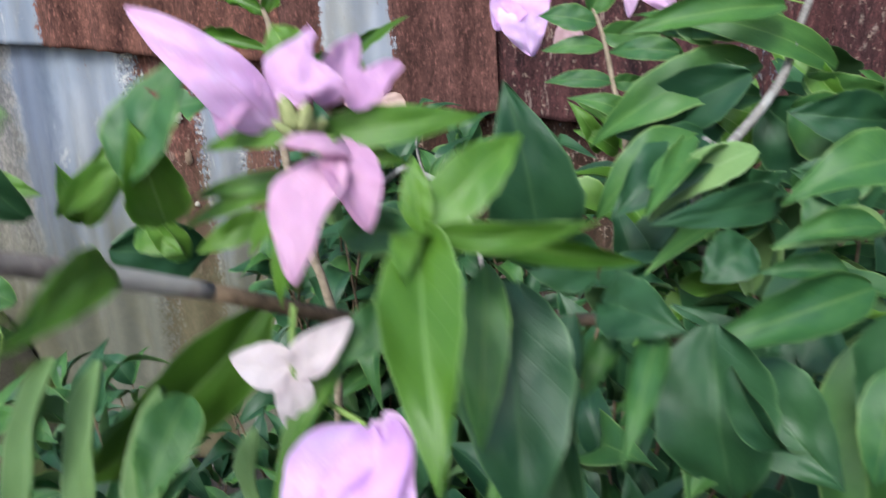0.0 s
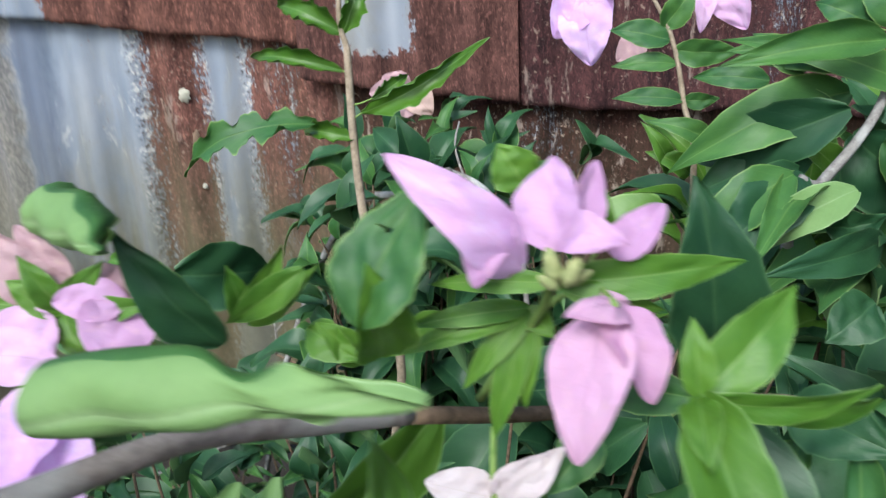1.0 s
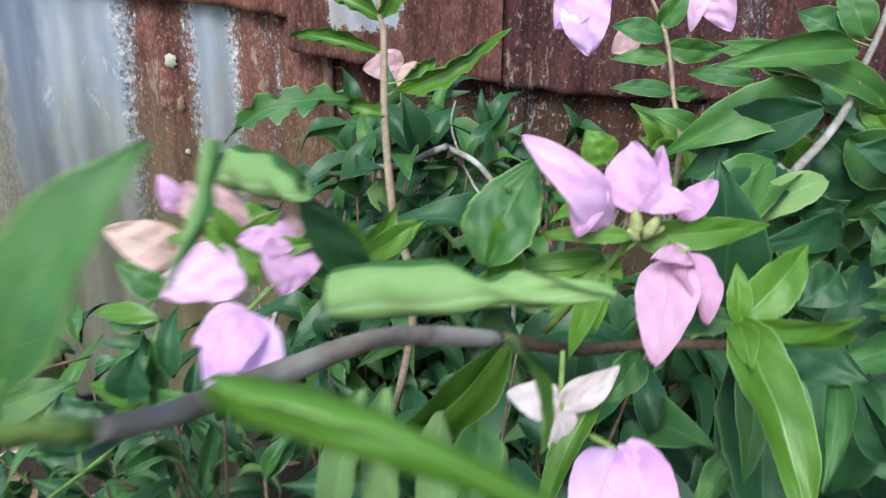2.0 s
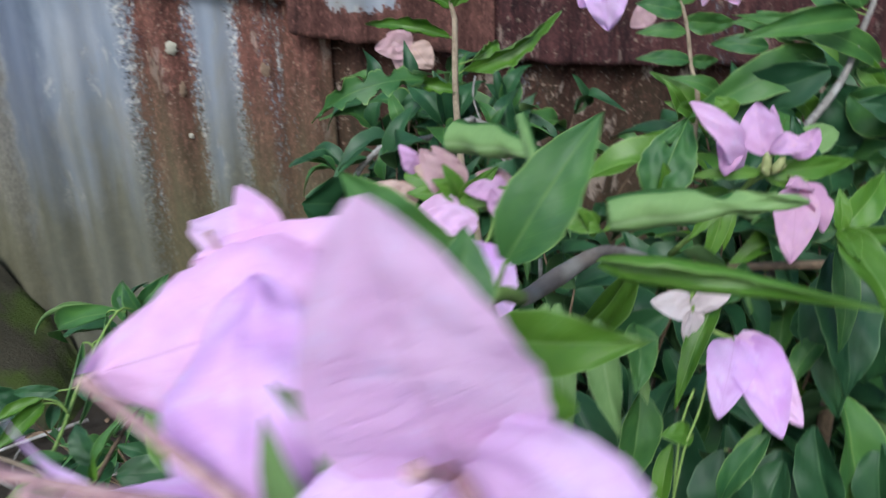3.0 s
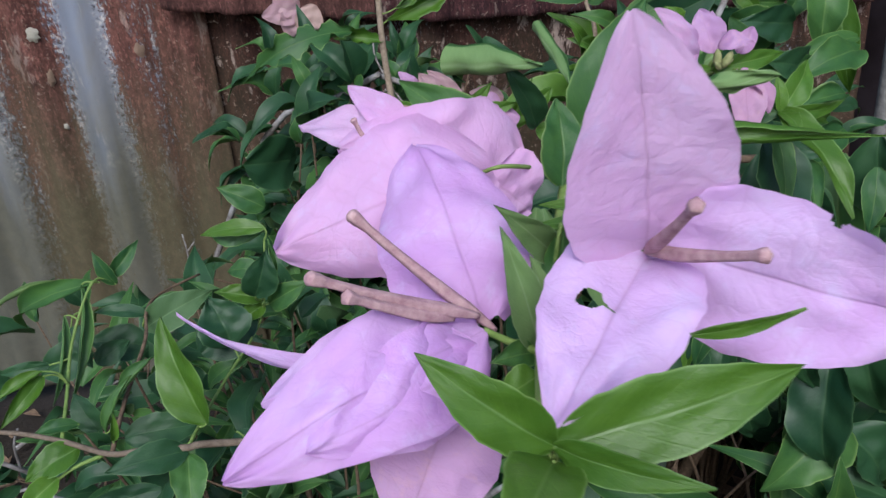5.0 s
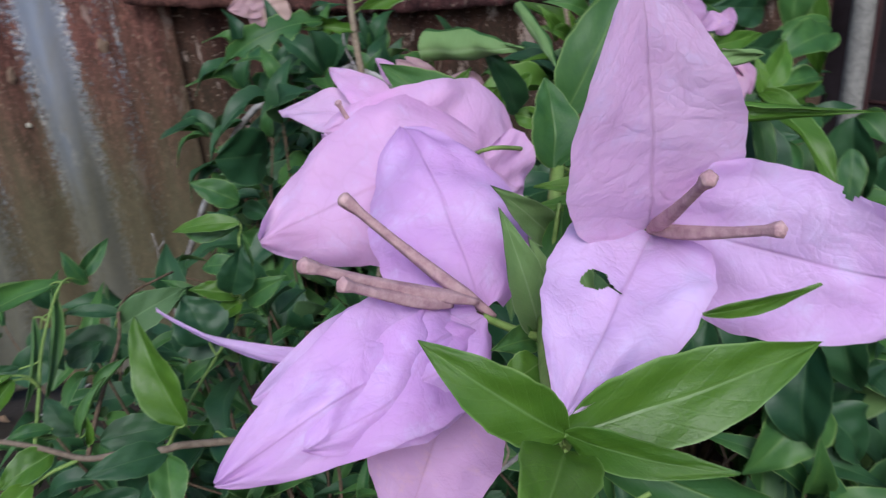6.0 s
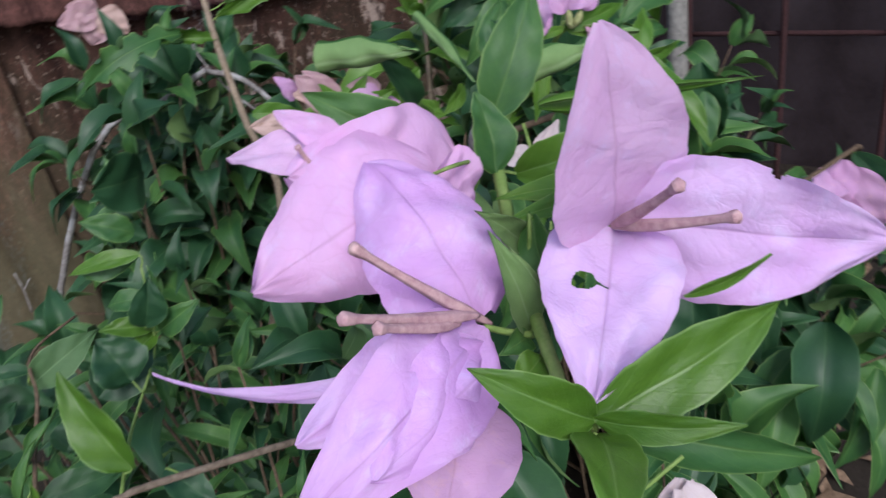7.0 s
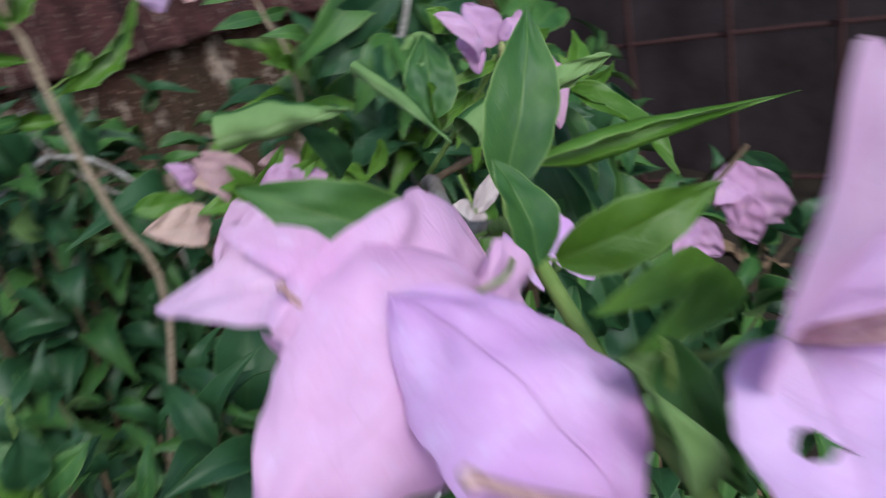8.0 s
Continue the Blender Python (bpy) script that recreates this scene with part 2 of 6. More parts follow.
        grime = ramp(n, l, math_node(n, l, "ADD", math_node(n, l, "DIVIDE", math_node(n, l, "SUBTRACT", shift, shade_grime[0]), 4 * (shade_grime[1] - shade_grime[0])), 0.5, True), [(0.46, 0.75), (0.52, 0.0)])
        zinc = mix(n, l, grime, zinc, mix(n, l, ramp(n, l, crust, [(0.45, 0.0), (0.6, 1.0)]), (0.1, 0.086, 0.076), (0.24, 0.213, 0.185)))
    zinc = mix(n, l, ramp(n, l, fine, [(0.3, 0.5), (0.38, 0.0)]), zinc, (0.06, 0.055, 0.05))
    iron = mix(n, l, ramp(n, l, blotch, [(0.32, 0.0), (0.66, 1.0)]), iron_low, iron_high)
    iron = mix(n, l, ramp(n, l, streak, [(0.52, 0.0), (0.75, 0.6)]), iron, tuple(1.5 * c for c in iron_high))
    iron = mix(n, l, ramp(n, l, mid, [(0.58, 0.0), (0.74, 0.7)]), iron, tuple(1.6 * c for c in iron_high))
    iron = mix(n, l, ramp(n, l, crust, [(0.53, 0.0), (0.66, 0.7)]), iron, tuple(2.5 * c for c in iron_high))
    iron = mix(n, l, ramp(n, l, crust, [(0.36, 0.75), (0.45, 0.0)]), iron, tuple(0.6 * c for c in iron_low))
    iron = mix(n, l, ramp(n, l, fine, [(0.34, 0.7), (0.46, 0.0)]), iron, tuple(0.5 * c for c in iron_low))
    zinc = mix(n, l, ramp(n, l, crust, [(0.64, 0.0), (0.7, 0.7)]), zinc, (0.1, 0.06, 0.045))
    if chips:
        iron = mix(n, l, ramp(n, l, noise_node(n, l, 26, 6, 0.72, mp2.outputs[0], 0.3), [(0.58, 0.0), (0.63, chips)]), iron, mix(n, l, fine, (0.12, 0.075, 0.06), (0.4, 0.33, 0.29)))
        fleck = noise_node(n, l, 130, 5, 0.7, obj, 0.3)
        iron = mix(n, l, ramp(n, l, fleck, [(0.6, 0.0), (0.65, 0.8 * chips)]), iron, (0.33, 0.25, 0.2))
        rim = ramp(n, l, where, [(0.14, 0.0), (0.3, 1.0)])
        zinc = mix(n, l, math_node(n, l, "MULTIPLY", rim, ramp(n, l, fleck, [(0.54, 0.0), (0.6, 0.9)])), zinc, (0.45, 0.43, 0.41))
        zinc = mix(n, l, math_node(n, l, "MULTIPLY", rim, ramp(n, l, fleck, [(0.4, 0.9), (0.45, 0.0)])), zinc, (0.04, 0.03, 0.027))
    col = mix(n, l, rust, zinc, iron)
    foot = math_node(n, l, "SUBTRACT", 0.63, sep.outputs[2])
    foot = math_node(n, l, "MULTIPLY", math_node(n, l, "ADD", foot, math_node(n, l, "MULTIPLY", math_node(n, l, "SUBTRACT", wide, 0.5), 0.4)), 3.4 * dirt, True)
    col = mix(n, l, math_node(n, l, "MULTIPLY", foot, 0.85), col, mix(n, l, mid, (0.038, 0.036, 0.018), (0.1, 0.093, 0.055)))
    l.new(col, b.inputs["Base Color"])
    l.new(ramp(n, l, rust, [(0.0, 0.5), (1.0, 0.9)]), b.inputs["Roughness"])
    l.new(ramp(n, l, math_node(n, l, "MAXIMUM", rust, foot), [(0.0, 0.2), (0.6, 0.0)]), b.inputs["Metallic"])
    b.inputs["Specular IOR Level"].default_value = 0.15
    bump(n, l, math_node(n, l, "ADD", math_node(n, l, "MULTIPLY", rust, 0.5), math_node(n, l, "MULTIPLY", fine, 0.6)), 0.4, 0.0015, b)
    return m


def earth(name, low, high, moss=None, scale=30):
    m, n, l, b = mat(name)
    obj = n.new("ShaderNodeTexCoord").outputs["Object"]
    f = noise_node(n, l, scale * 6, 6, 0.7, obj)
    c = noise_node(n, l, scale / 4, 4, 0.6, obj)
    col = mix(n, l, f, low, high)
    if moss:
        col = mix(n, l, ramp(n, l, c, [(0.46, 0.0), (0.6, 1.0)]), col, moss)
    l.new(col, b.inputs["Base Color"])
    b.inputs["Roughness"].default_value = 0.95
    b.inputs["Specular IOR Level"].default_value = 0.15
    bump(n, l, f, 0.8, 0.01, b)
    return m


SOIL = earth("soil", (0.014, 0.011, 0.009), (0.05, 0.04, 0.032))
MOSSY = earth("mossy_earth", (0.022, 0.02, 0.015), (0.065, 0.058, 0.04), moss=(0.042, 0.06, 0.014))

# ---- shapes ----


def link(name, bm, mats, parent=None, label=""):
    me = bpy.data.meshes.new(name)
    bm.to_mesh(me)
    bm.free()
    for m in mats if isinstance(mats, (list, tuple)) else [mats]:
        me.materials.append(m)
    for p in me.polygons:
        p.use_smooth = True
    ob = new(name, me)
    ob.parent = parent
    if label:
        ob["label"] = label
    return ob


def thing(name, label, category, group="", kind="", at=(0, 0, 0)):
    ob = new(name)
    ob.empty_display_size = 0.02
    ob.location = at
    return tagged(ob, label, category, group, kind)


def outline(u, shape):
    """Half the width of a blade at u of its length, 1 at its widest."""
    if shape == "bract":
        w = max(0.0, math.sin(math.pi * min(1.0, u ** 0.72))) ** 0.62
        return w * (1 - 0.25 * u)  * 1.12
    if shape == "rolled":
        k = min(1.0, max(0.0, (u - 0.1) / 0.5))
        return (0.2 + 0.65 * k * k * (3 - 2 * k)) * min(1.0, u / 0.06) ** 0.5
    if shape == "scroll":
        k = min(1.0, max(0.0, (u - 0.42) / 0.24))
        return (0.8 + 0.2 * math.sin(u * 7)) * (1 - 0.6 * k * k * (3 - 2 * k)) * min(1.0, (1 - u) / 0.3) ** 0.7
    if shape == "tailed":
        return max(0.0, math.sin(math.pi * u ** 0.55)) ** 1.1 * (1 - 0.35 * u) + 0.05 * (1 - u)
    if shape == "lance":
        return max(0.0, math.sin(math.pi * u ** 0.8)) ** 0.95
    w = max(0.0, math.sin(math.pi * u ** 0.68)) ** 0.82
    return w * (1.0 if u < 0.72 else 1 - 0.9 * (u - 0.72) ** 1.2)


def blade(length, width, shape="leaf", fold=0.25, curl=0.0, arch=0.1, hook=0.0, wave=0.05, twist=0.0, rag=0.025, rumple=0.05, crease=0.02, scroll=None, nu=20, nv=10, seed=0, hole=None, thick=0.0003, unroll=None):
    """A leaf or bract along +Y from the origin, its upper face to +Z, with a lower face of its own."""
    bm = bmesh.new()
    uv = bm.loops.layers.uv.new("UVMap")
    rng = random.Random(seed)
    ph = [rng.uniform(0, 6.28) for _ in range(4)]
    grids = []
    for layer in (0, 1):
        rows_ = []
        for i in range(nu + 1):
            u = i / nu
            w = width / 2 * outline(min(max(u, 0.012), 0.996), shape)
            row = []
            for j in range(nv + 1):
                v = 2 * j / nv - 1
                edge_in = 1 + rag * (math.sin(u * 31 + ph[2] + 2 * v) + 0.5 * math.sin(u * 67 + ph[3])) * abs(v) ** 3
                if scroll:
                    flat, k = scroll
                    a = max(0.0, abs(v) - flat) * k
                    x = math.copysign(w * (min(abs(v), flat) + math.sin(a) / k), v) * edge_in
                    z = w * (1 - math.cos(a)) / k
                elif abs(curl) > 0.05:
                    c_ = curl
                    if unroll:
                        k = min(1.0, max(0.0, (u - unroll[0]) / (unroll[1] - unroll[0])))
                        c_ = curl + (0.7 - curl) * k * k * (3 - 2 * k)
                    a = c_ * v
                    x = w * math.sin(a) / c_ * edge_in
                    z = w * (1 - math.cos(a)) / c_ + fold * w * abs(v) * max(0.0, 1 - abs(c_))
                else:
                    x, z = w * v * edge_in, fold * w * abs(v)
                z += wave * width * math.sin(u * 9 + ph[0] + (1.4 if v > 0 else 0)) * v * v
                z += crease * width * math.sin(u * 17 + ph[1] + 5 * v) + rumple * width * noise.noise((u * 5 + seed, v * 2.5, seed * 0.7))
                y = u * length
                z += arch * length * 4 * u * (1 - u) - hook * length * max(0.0, u - 0.45) ** 2 * 3.0
                c, s = math.cos(twist * u), math.sin(twist * u)
                row.append(bm.verts.new((x * c - z * s * 0.3, y, z * c + x * s - layer * thick)))
            rows_.append(row)
        grids.append(rows_)
    for layer, g in enumerate(grids):
        for i in range(nu):
            for j in range(nv):
                uu, vv = (i + 0.5) / nu, (j + 0.5) / nv
                if hole and hole[1] - 0.2 < vv < hole[1] and abs(uu - hole[0] - 0.03 * (hole[1] - vv)) < 0.02 * (vv - hole[1] + 0.2) / 0.2 + 0.003:
                    continue
                if hole and (((i + 0.5) / nu - hole[0]) / hole[2]) ** 2 + (((j + 0.5) / nv - hole[1]) / hole[3]) ** 2 < 1 + 0.9 * noise.noise((i * 0.13, j * 0.13, 7)):
                    continue
                q = [g[i][j], g[i][j + 1], g[i + 1][j + 1], g[i + 1][j]]
                f = bm.faces.new(q if layer == 0 else [q[0], q[3], q[2], q[1]])
                f.material_index = layer
                for lp in f.loops:
                    vert = lp.vert
                    for k in (i, i + 1):
                        if vert in g[k]:
                            lp[uv].uv = (k / nu, g[k].index(vert) / nv)
    return bm


def aim(base, tip, up):
    """The pose that lays +Y from base to tip with +Z near to up."""
    y = (Vector(tip) - Vector(base)).normalized()
    z = Vector(up) - y * Vector(up).dot(y)
    z.normalize()
    x = y.cross(z)
    return Matrix((x, y, z)).transposed().to_4x4(), Vector(base)


COUNT = [0]
STEMS = {}
BLADES = []


def leaf(parent, base, tip, width, up, top=None, under=None, name="leaf", label="", root=None, **kw):
    """One leaf from base to tip; root: where its stalk leaves the twig."""
    COUNT[0] += 1
    L = (Vector(tip) - Vector(base)).length
    bm = blade(L, width, seed=COUNT[0], **kw)
    r, at = aim(base, tip, up)
    ob = link(name, bm, [top or LEAF, under or UNDER], parent, label)
    ob.matrix_basis = Matrix.Translation(at) @ r
    if root is None:
        BLADES.append((parent, Vector(base), Vector(tip)))
    else:
        stalk = tube([root, tuple((Vector(root) + Vector(base)) / 2 + Vector((0, 0, -0.001))), base], [0.0007, 0.0006, 0.0005], 5)
        link("petiole", stalk, GREEN, parent)
    return ob


def tube(points, radii, sides=7, bm=None, ribs=0.0):
    """A rounded stem through points, smoothed between them."""
    bm = bm or bmesh.new()
    pts = [Vector(p) for p in points]
    path, rad = [], []
    for i in range(len(pts) - 1):
        p0, p1, p2, p3 = pts[max(i - 1, 0)], pts[i], pts[i + 1], pts[min(i + 2, len(pts) - 1)]
        steps = 4
        for k in range(steps + (i == len(pts) - 2)):
            t = k / steps
            path.append(0.5 * (2 * p1 + (p2 - p0) * t + (2 * p0 - 5 * p1 + 4 * p2 - p3) * t * t + (3 * p1 - p0 - 3 * p2 + p3) * t ** 3))
            rad.append(radii[i] * (1 - t) + radii[i + 1] * t)
    ring0, first = None, None
    side = Vector((0.3, 0.5, 0.81))
    for i, p in enumerate(path):
        d = (path[min(i + 1, len(path) - 1)] - path[max(i - 1, 0)]).normalized()
        a = side - d * side.dot(d)
        if a.length < 1e-3:
            a = Vector((1, 0, 0)) - d * d.x
        a.normalize()
        b = d.cross(a)
        ring = [bm.verts.new(p + (a * math.cos(6.2832 * k / sides) + b * math.sin(6.2832 * k / sides)) * rad[i] * (1 + ribs * math.cos(31.416 * k / sides))) for k in range(sides)]
        if ring0:
            for k in range(sides):
                bm.faces.new((ring0[k], ring0[(k + 1) % sides], ring[(k + 1) % sides], ring[k]))
        else:
            first = ring
        ring0 = ring
    bm.faces.new(ring0)
    bm.faces.new(first[::-1])
    return bm


def stem(parent, points, r0, r1, material=None, name="stem", label=""):
    n = len(points)
    along = STEMS.setdefault(parent.name, [])
    for a, b in zip(points[:-1], points[1:]):
        along += [Vector(a).lerp(Vector(b), k / 6) for k in range(7)]
    return link(name, tube(points, [r0 + (r1 - r0) * i / (n - 1) for i in range(n)], 8), material or BROWN, parent, label)


def flower(parent, label=""):
    """A flower is a part; its bracts and tubes hang under it."""
    ob = new("flower")
    ob.empty_display_size = 0.01
    ob.parent = parent
    ob["label"] = label or "pink papery flower of three bracts"
    return ob


def bract(parent, base, tip, width, up, top=None, **kw):
    COUNT[0] += 1
    L = (Vector(tip) - Vector(base)).length
    kw = dict(dict(shape="bract", nu=28, nv=16, rumple=0.05, rag=0.014, fold=0.12, wave=0.06, arch=0.08), **kw)
    r, at = aim(base, tip, up)
    ob = link("bract", blade(L, width, seed=COUNT[0], **kw), [top or PINK, top or PINK], parent)
    ob.matrix_basis = Matrix.Translation(at) @ r
    return ob


def floret(parent, base, tip, r=0.0011):
    """The slim tube with its swollen end."""
    b, t = Vector(base), Vector(tip)
    mid = b.lerp(t, 0.5) + Vector((0, 0, -0.0006))
    pts = [b, b.lerp(mid, 0.4), b.lerp(mid, 0.8), mid.lerp(t, 0.35), mid.lerp(t, 0.75), mid.lerp(t, 0.88), mid.lerp(t, 0.96), t]
    bm = tube(pts, [r * k for k in (0.45, 1.05, 1.0, 0.72, 0.66, 0.95, 1.05, 0.55)], 20, ribs=0.09)
    return link("flower_tube", bm, TUBE, parent, "pinkish brown tube")


# ---- setting ----
def ground_height(x, y):
    h = 0.02 * noise.noise((x * 2, y * 2, 0)) + 0.006 * noise.noise((x * 14, y * 14, 3))
    return h * (1 if abs(x) < 4 and abs(y) < 4 else 0.3)


bm = bmesh.new()
xs = [-60, -20, -8, -4] + [-3 + 0.06 * i for i in range(101)] + [4, 8, 20, 60]
grid = [[bm.verts.new((x, y, ground_height(x, y))) for x in xs] for y in xs]
for i in range(len(xs) - 1):
    for j in range(len(xs) - 1):
        bm.faces.new((grid[i][j], grid[i][j + 1], grid[i + 1][j + 1], grid[i + 1][j]))
tagged(link("ground", bm, SOIL), "dark damp soil under the bushes", "ground", kind="structure")

FENCE = thing("fence", "corrugated iron fence of rusted and galvanised sheets", "fence", kind="structure")
PITCH, DEPTH = 0.0765, 0.0085


def sheet(name, x0, x1, foot, head, y, bands, dirt, label, lean=0.0, **tone):
    """A corrugated sheet; foot(x) is its lower edge."""
    bm = bmesh.new()
    nx, nz = max(8, round((x1 - x0) / PITCH * 14)), 26
    layers = []
    for back in (0, 1):
        g = []
        for i in range(nx + 1):
            x = x0 + (x1 - x0) * i / nx
            wav = math.cos(2 * math.pi * (x + 0.497) / PITCH)
            col = []
            for k in range(nz + 1):
                t = (k / nz) ** 1.5
                z0 = foot(x)
                z = z0 + (head - z0) * t
                dent = 0.005 * noise.noise((x * 5, z * 4, y * 9)) + 0.0015 * noise.noise((x * 25, z * 20, 2))
                col.append(bm.verts.new((x, y - DEPTH * wav + dent + lean * (z - 0.7) + back * 0.0012, z)))
            g.append(col)
        layers.append(g)
    f, b = layers
    for i in range(nx):
        for k in range(nz):
            bm.faces.new((f[i][k], f[i + 1][k], f[i + 1][k + 1], f[i][k + 1]))
            bm.faces.new((b[i][k + 1], b[i + 1][k + 1], b[i + 1][k], b[i][k]))
        bm.faces.new((b[i][0], b[i + 1][0], f[i + 1][0], f[i][0]))
    for i in (0, nx):
        for k in range(nz):
            bm.faces.new((f[i][k], f[i][k + 1], b[i][k + 1], b[i][k]) if i == 0 else (b[i][k], b[i][k + 1], f[i][k + 1], f[i][k]))
    return link("sheet", bm, sheet_metal(name, bands, dirt, **tone), FENCE, label)


def edge(z, slope, x0, amp, freq):
    return lambda x: z + slope * (x - x0) + amp * noise.noise((x * freq, 1.7, z * 9)) + 0.003 * noise.noise((x * 90, 4.2, z))


sheet("sheet_patchy", -1.55, -0.235, edge(0.03, 0, 0, 0.01, 6), 1.2, 1.332,
      [(-1.55, 0.1), (-0.9, 0.2), (-0.78, 0.05), (-0.575, 0.12), (-0.525, 0.9), (-0.475, 0.9), (-0.44, 0.12), (-0.4, 0.12), (-0.365, 0.9), (-0.32, 0.62), (-0.29, 0.95), (-0.235, 1.0)], 1.0,
      "galvanised sheet with rust stripes and algae at its foot", speck=0.62, chips=0.5, shade_grime=(-0.771, -0.698), iron_low=(0.034, 0.014, 0.012), iron_high=(0.108, 0.048, 0.038))
sheet("sheet_upper", -1.6, -0.262, edge(0.69, -0.13, -0.27, 0.006, 7), 1.75, 1.308,
      [(-1.6, 0.1), (-0.9, 0.1), (-0.7, 0.1), (-0.67, 1.0), (-0.45, 1.0), (-0.36, 0.9), (-0.262, 1.0)], 0.0, "rusted upper sheet with a galvanised end")
sheet("sheet_middle", -0.29, 0.02, edge(0.646, -0.14, -0.27, 0.006, 7), 1.72, 1.3,
      [(-0.29, 1.0), (-0.235, 1.0), (-0.225, 0.1), (-0.13, 0.12), (-0.115, 1.0), (0.02, 1.0)], 0.0, "rusted sheet with one galvanised stripe", rust_foot=0.685, iron_low=(0.024, 0.011, 0.01), iron_high=(0.085, 0.038, 0.032))
# rust tones of sheet_rusty and sheet_top are darkened to hold the shrubs' shade
sheet("sheet_rusty", -0.27, 0.87, edge(0.02, 0, 0, 0.01, 6), 1.2, 1.345,
      [(-0.27, 0.95), (0.0, 0.8), (0.06, 0.62), (0.14, 0.9), (0.5, 0.8), (0.7, 0.66), (0.87, 0.95)], 0.4, "deeply rusted pitted lower sheet, shrub shade darkened into its colour", chips=0.85, iron_low=(0.008, 0.004, 0.0035), iron_high=(0.042, 0.018, 0.014))
sheet("sheet_top", -0.06, 0.86, edge(0.603, -0.06, 0, 0.008, 7), 1.74, 1.316,
      [(-0.06, 1.0), (0.3, 0.9), (0.36, 0.6), (0.42, 0.95), (0.7, 0.8), (0.86, 1.0)], 0.0, "dark red rusted overlapping sheet", chips=0.5, iron_low=(0.012, 0.006, 0.008), iron_high=(0.05, 0.02, 0.02))


def lichen(x, z, w, h, seed):
    """A crusty pale patch round a nail head."""
    rng = random.Random(seed)
    bm = bmesh.new()
    n = 18
    y = 1.332 - DEPTH * math.cos(2 * math.pi * (x + 0.497) / PITCH) - 0.001
    c = bm.verts.new((x, y - 0.0035, z))
    ring = []
    for k in range(n):
        a = 2 * math.pi * k / n
        r = 0.75 + 0.45 * rng.random()
        ring.append((bm.verts.new((x + w * 0.55 * r * math.cos(a), y - 0.003, z + h * 0.55 * r * math.sin(a))), bm.verts.new((x + w * r * math.cos(a), y + 0.003, z + h * r * math.sin(a)))))
    for k in range(n):
        p, q = ring[k], ring[(k + 1) % n]
        bm.faces.new((c, p[0], q[0]))
        bm.faces.new((p[0], p[1], q[1], q[0]))
    bm.normal_update()
    return link("lichen", bm, LICHEN, FENCE, "pale crusty lichen patch")


LICHEN = earth("lichen", (0.3, 0.28, 0.22), (0.6, 0.57, 0.48), scale=60)
RUSTSPOT = earth("rust_crust", (0.16, 0.1, 0.07), (0.3, 0.22, 0.16), scale=60)
lichen(-0.486, 0.626, 0.010, 0.012, 1)
lichen(-0.34, 0.591, 0.008, 0.013, 2).data.materials[0] = RUSTSPOT
lichen(-0.478, 0.561, 0.006, 0.014, 3).data.materials[0] = RUSTSPOT
lichen(-0.475, 0.485, 0.004, 0.005, 4)

# mossy bank at the foot of the fence
bm = bmesh.new()
cols = []
for i in range(31):
    x = -1.7 + 0.98 * i / 30
    row = []
    for k in range(13):
        a = k / 12 * math.pi / 2
        fall = min(1.0, max(0.0, (-0.72 - x) / 0.16)) ** 0.6
        h = (0.31 + 0.05 * noise.noise((x * 4, 2, 0))) * fall + 0.01
        row.append(bm.verts.new((x + 0.012 * noise.noise((x * 20, a * 4, 1)), 1.325 - 0.16 * (1 - math.sin(a)) * 1.0, h * math.sin(a) ** 0.5 * (1 + 0.15 * noise.noise((x * 12, a * 5, 4))) - 0.01)))
    cols.append(row)
for i in range(30):
    for k in range(12):
        bm.faces.new((cols[i][k], cols[i + 1][k], cols[i + 1][k + 1], cols[i][k + 1]))
tagged(link("earth_bank", bm, MOSSY), "mossy earth heaped against the fence foot", "earth bank", kind="structure")

# the netted gap beyond the fence
POST = bark("grey_post", (0.12, 0.115, 0.11), (0.24, 0.235, 0.22), 90)
NET = bark("dull_wire", (0.02, 0.014, 0.014), (0.045, 0.032, 0.03), 200)
ROD = bark("rusty_rod", (0.02, 0.01, 0.01), (0.05, 0.022, 0.024), 200)
post = thing("fence_post", "round weathered grey post at the fence end", "post", kind="structure")
link("pole", tube([(0.925, 1.33, -0.1), (0.927, 1.331, 0.7), (0.925, 1.33, 1.75)], [0.021, 0.019, 0.018], 14), POST, post)
panel = thing("mesh_panel", "rusty rod panel with fine wire netting", "mesh panel", kind="structure")
CORNER, ALONG = Vector((0.955, 1.365, 0)), Vector((0.479, -0.878, 0))  # the panel leaves the fence end at an angle


def on_panel(d, z, out=0.0):
    return CORNER + ALONG * d + Vector((0.878, 0.479, 0)) * out + Vector((0, 0, z))


for k in range(11):
    d = 0.02 + 0.182 * k
    link("rod", tube([on_panel(d, -0.05), on_panel(d + 0.004, 0.8, 0.003), on_panel(d, 1.75)], [0.006] * 3, 8), ROD, panel)
for z in (0.04, 0.335, 0.64, 0.95, 1.3):
    link("rod", tube([on_panel(0, z, 0.012), on_panel(0.5, z + 0.006, 0.014), on_panel(1.1, z - 0.004, 0.012), on_panel(1.9, z, 0.012)], [0.005] * 4, 8), ROD, panel)
bm = bmesh.new()
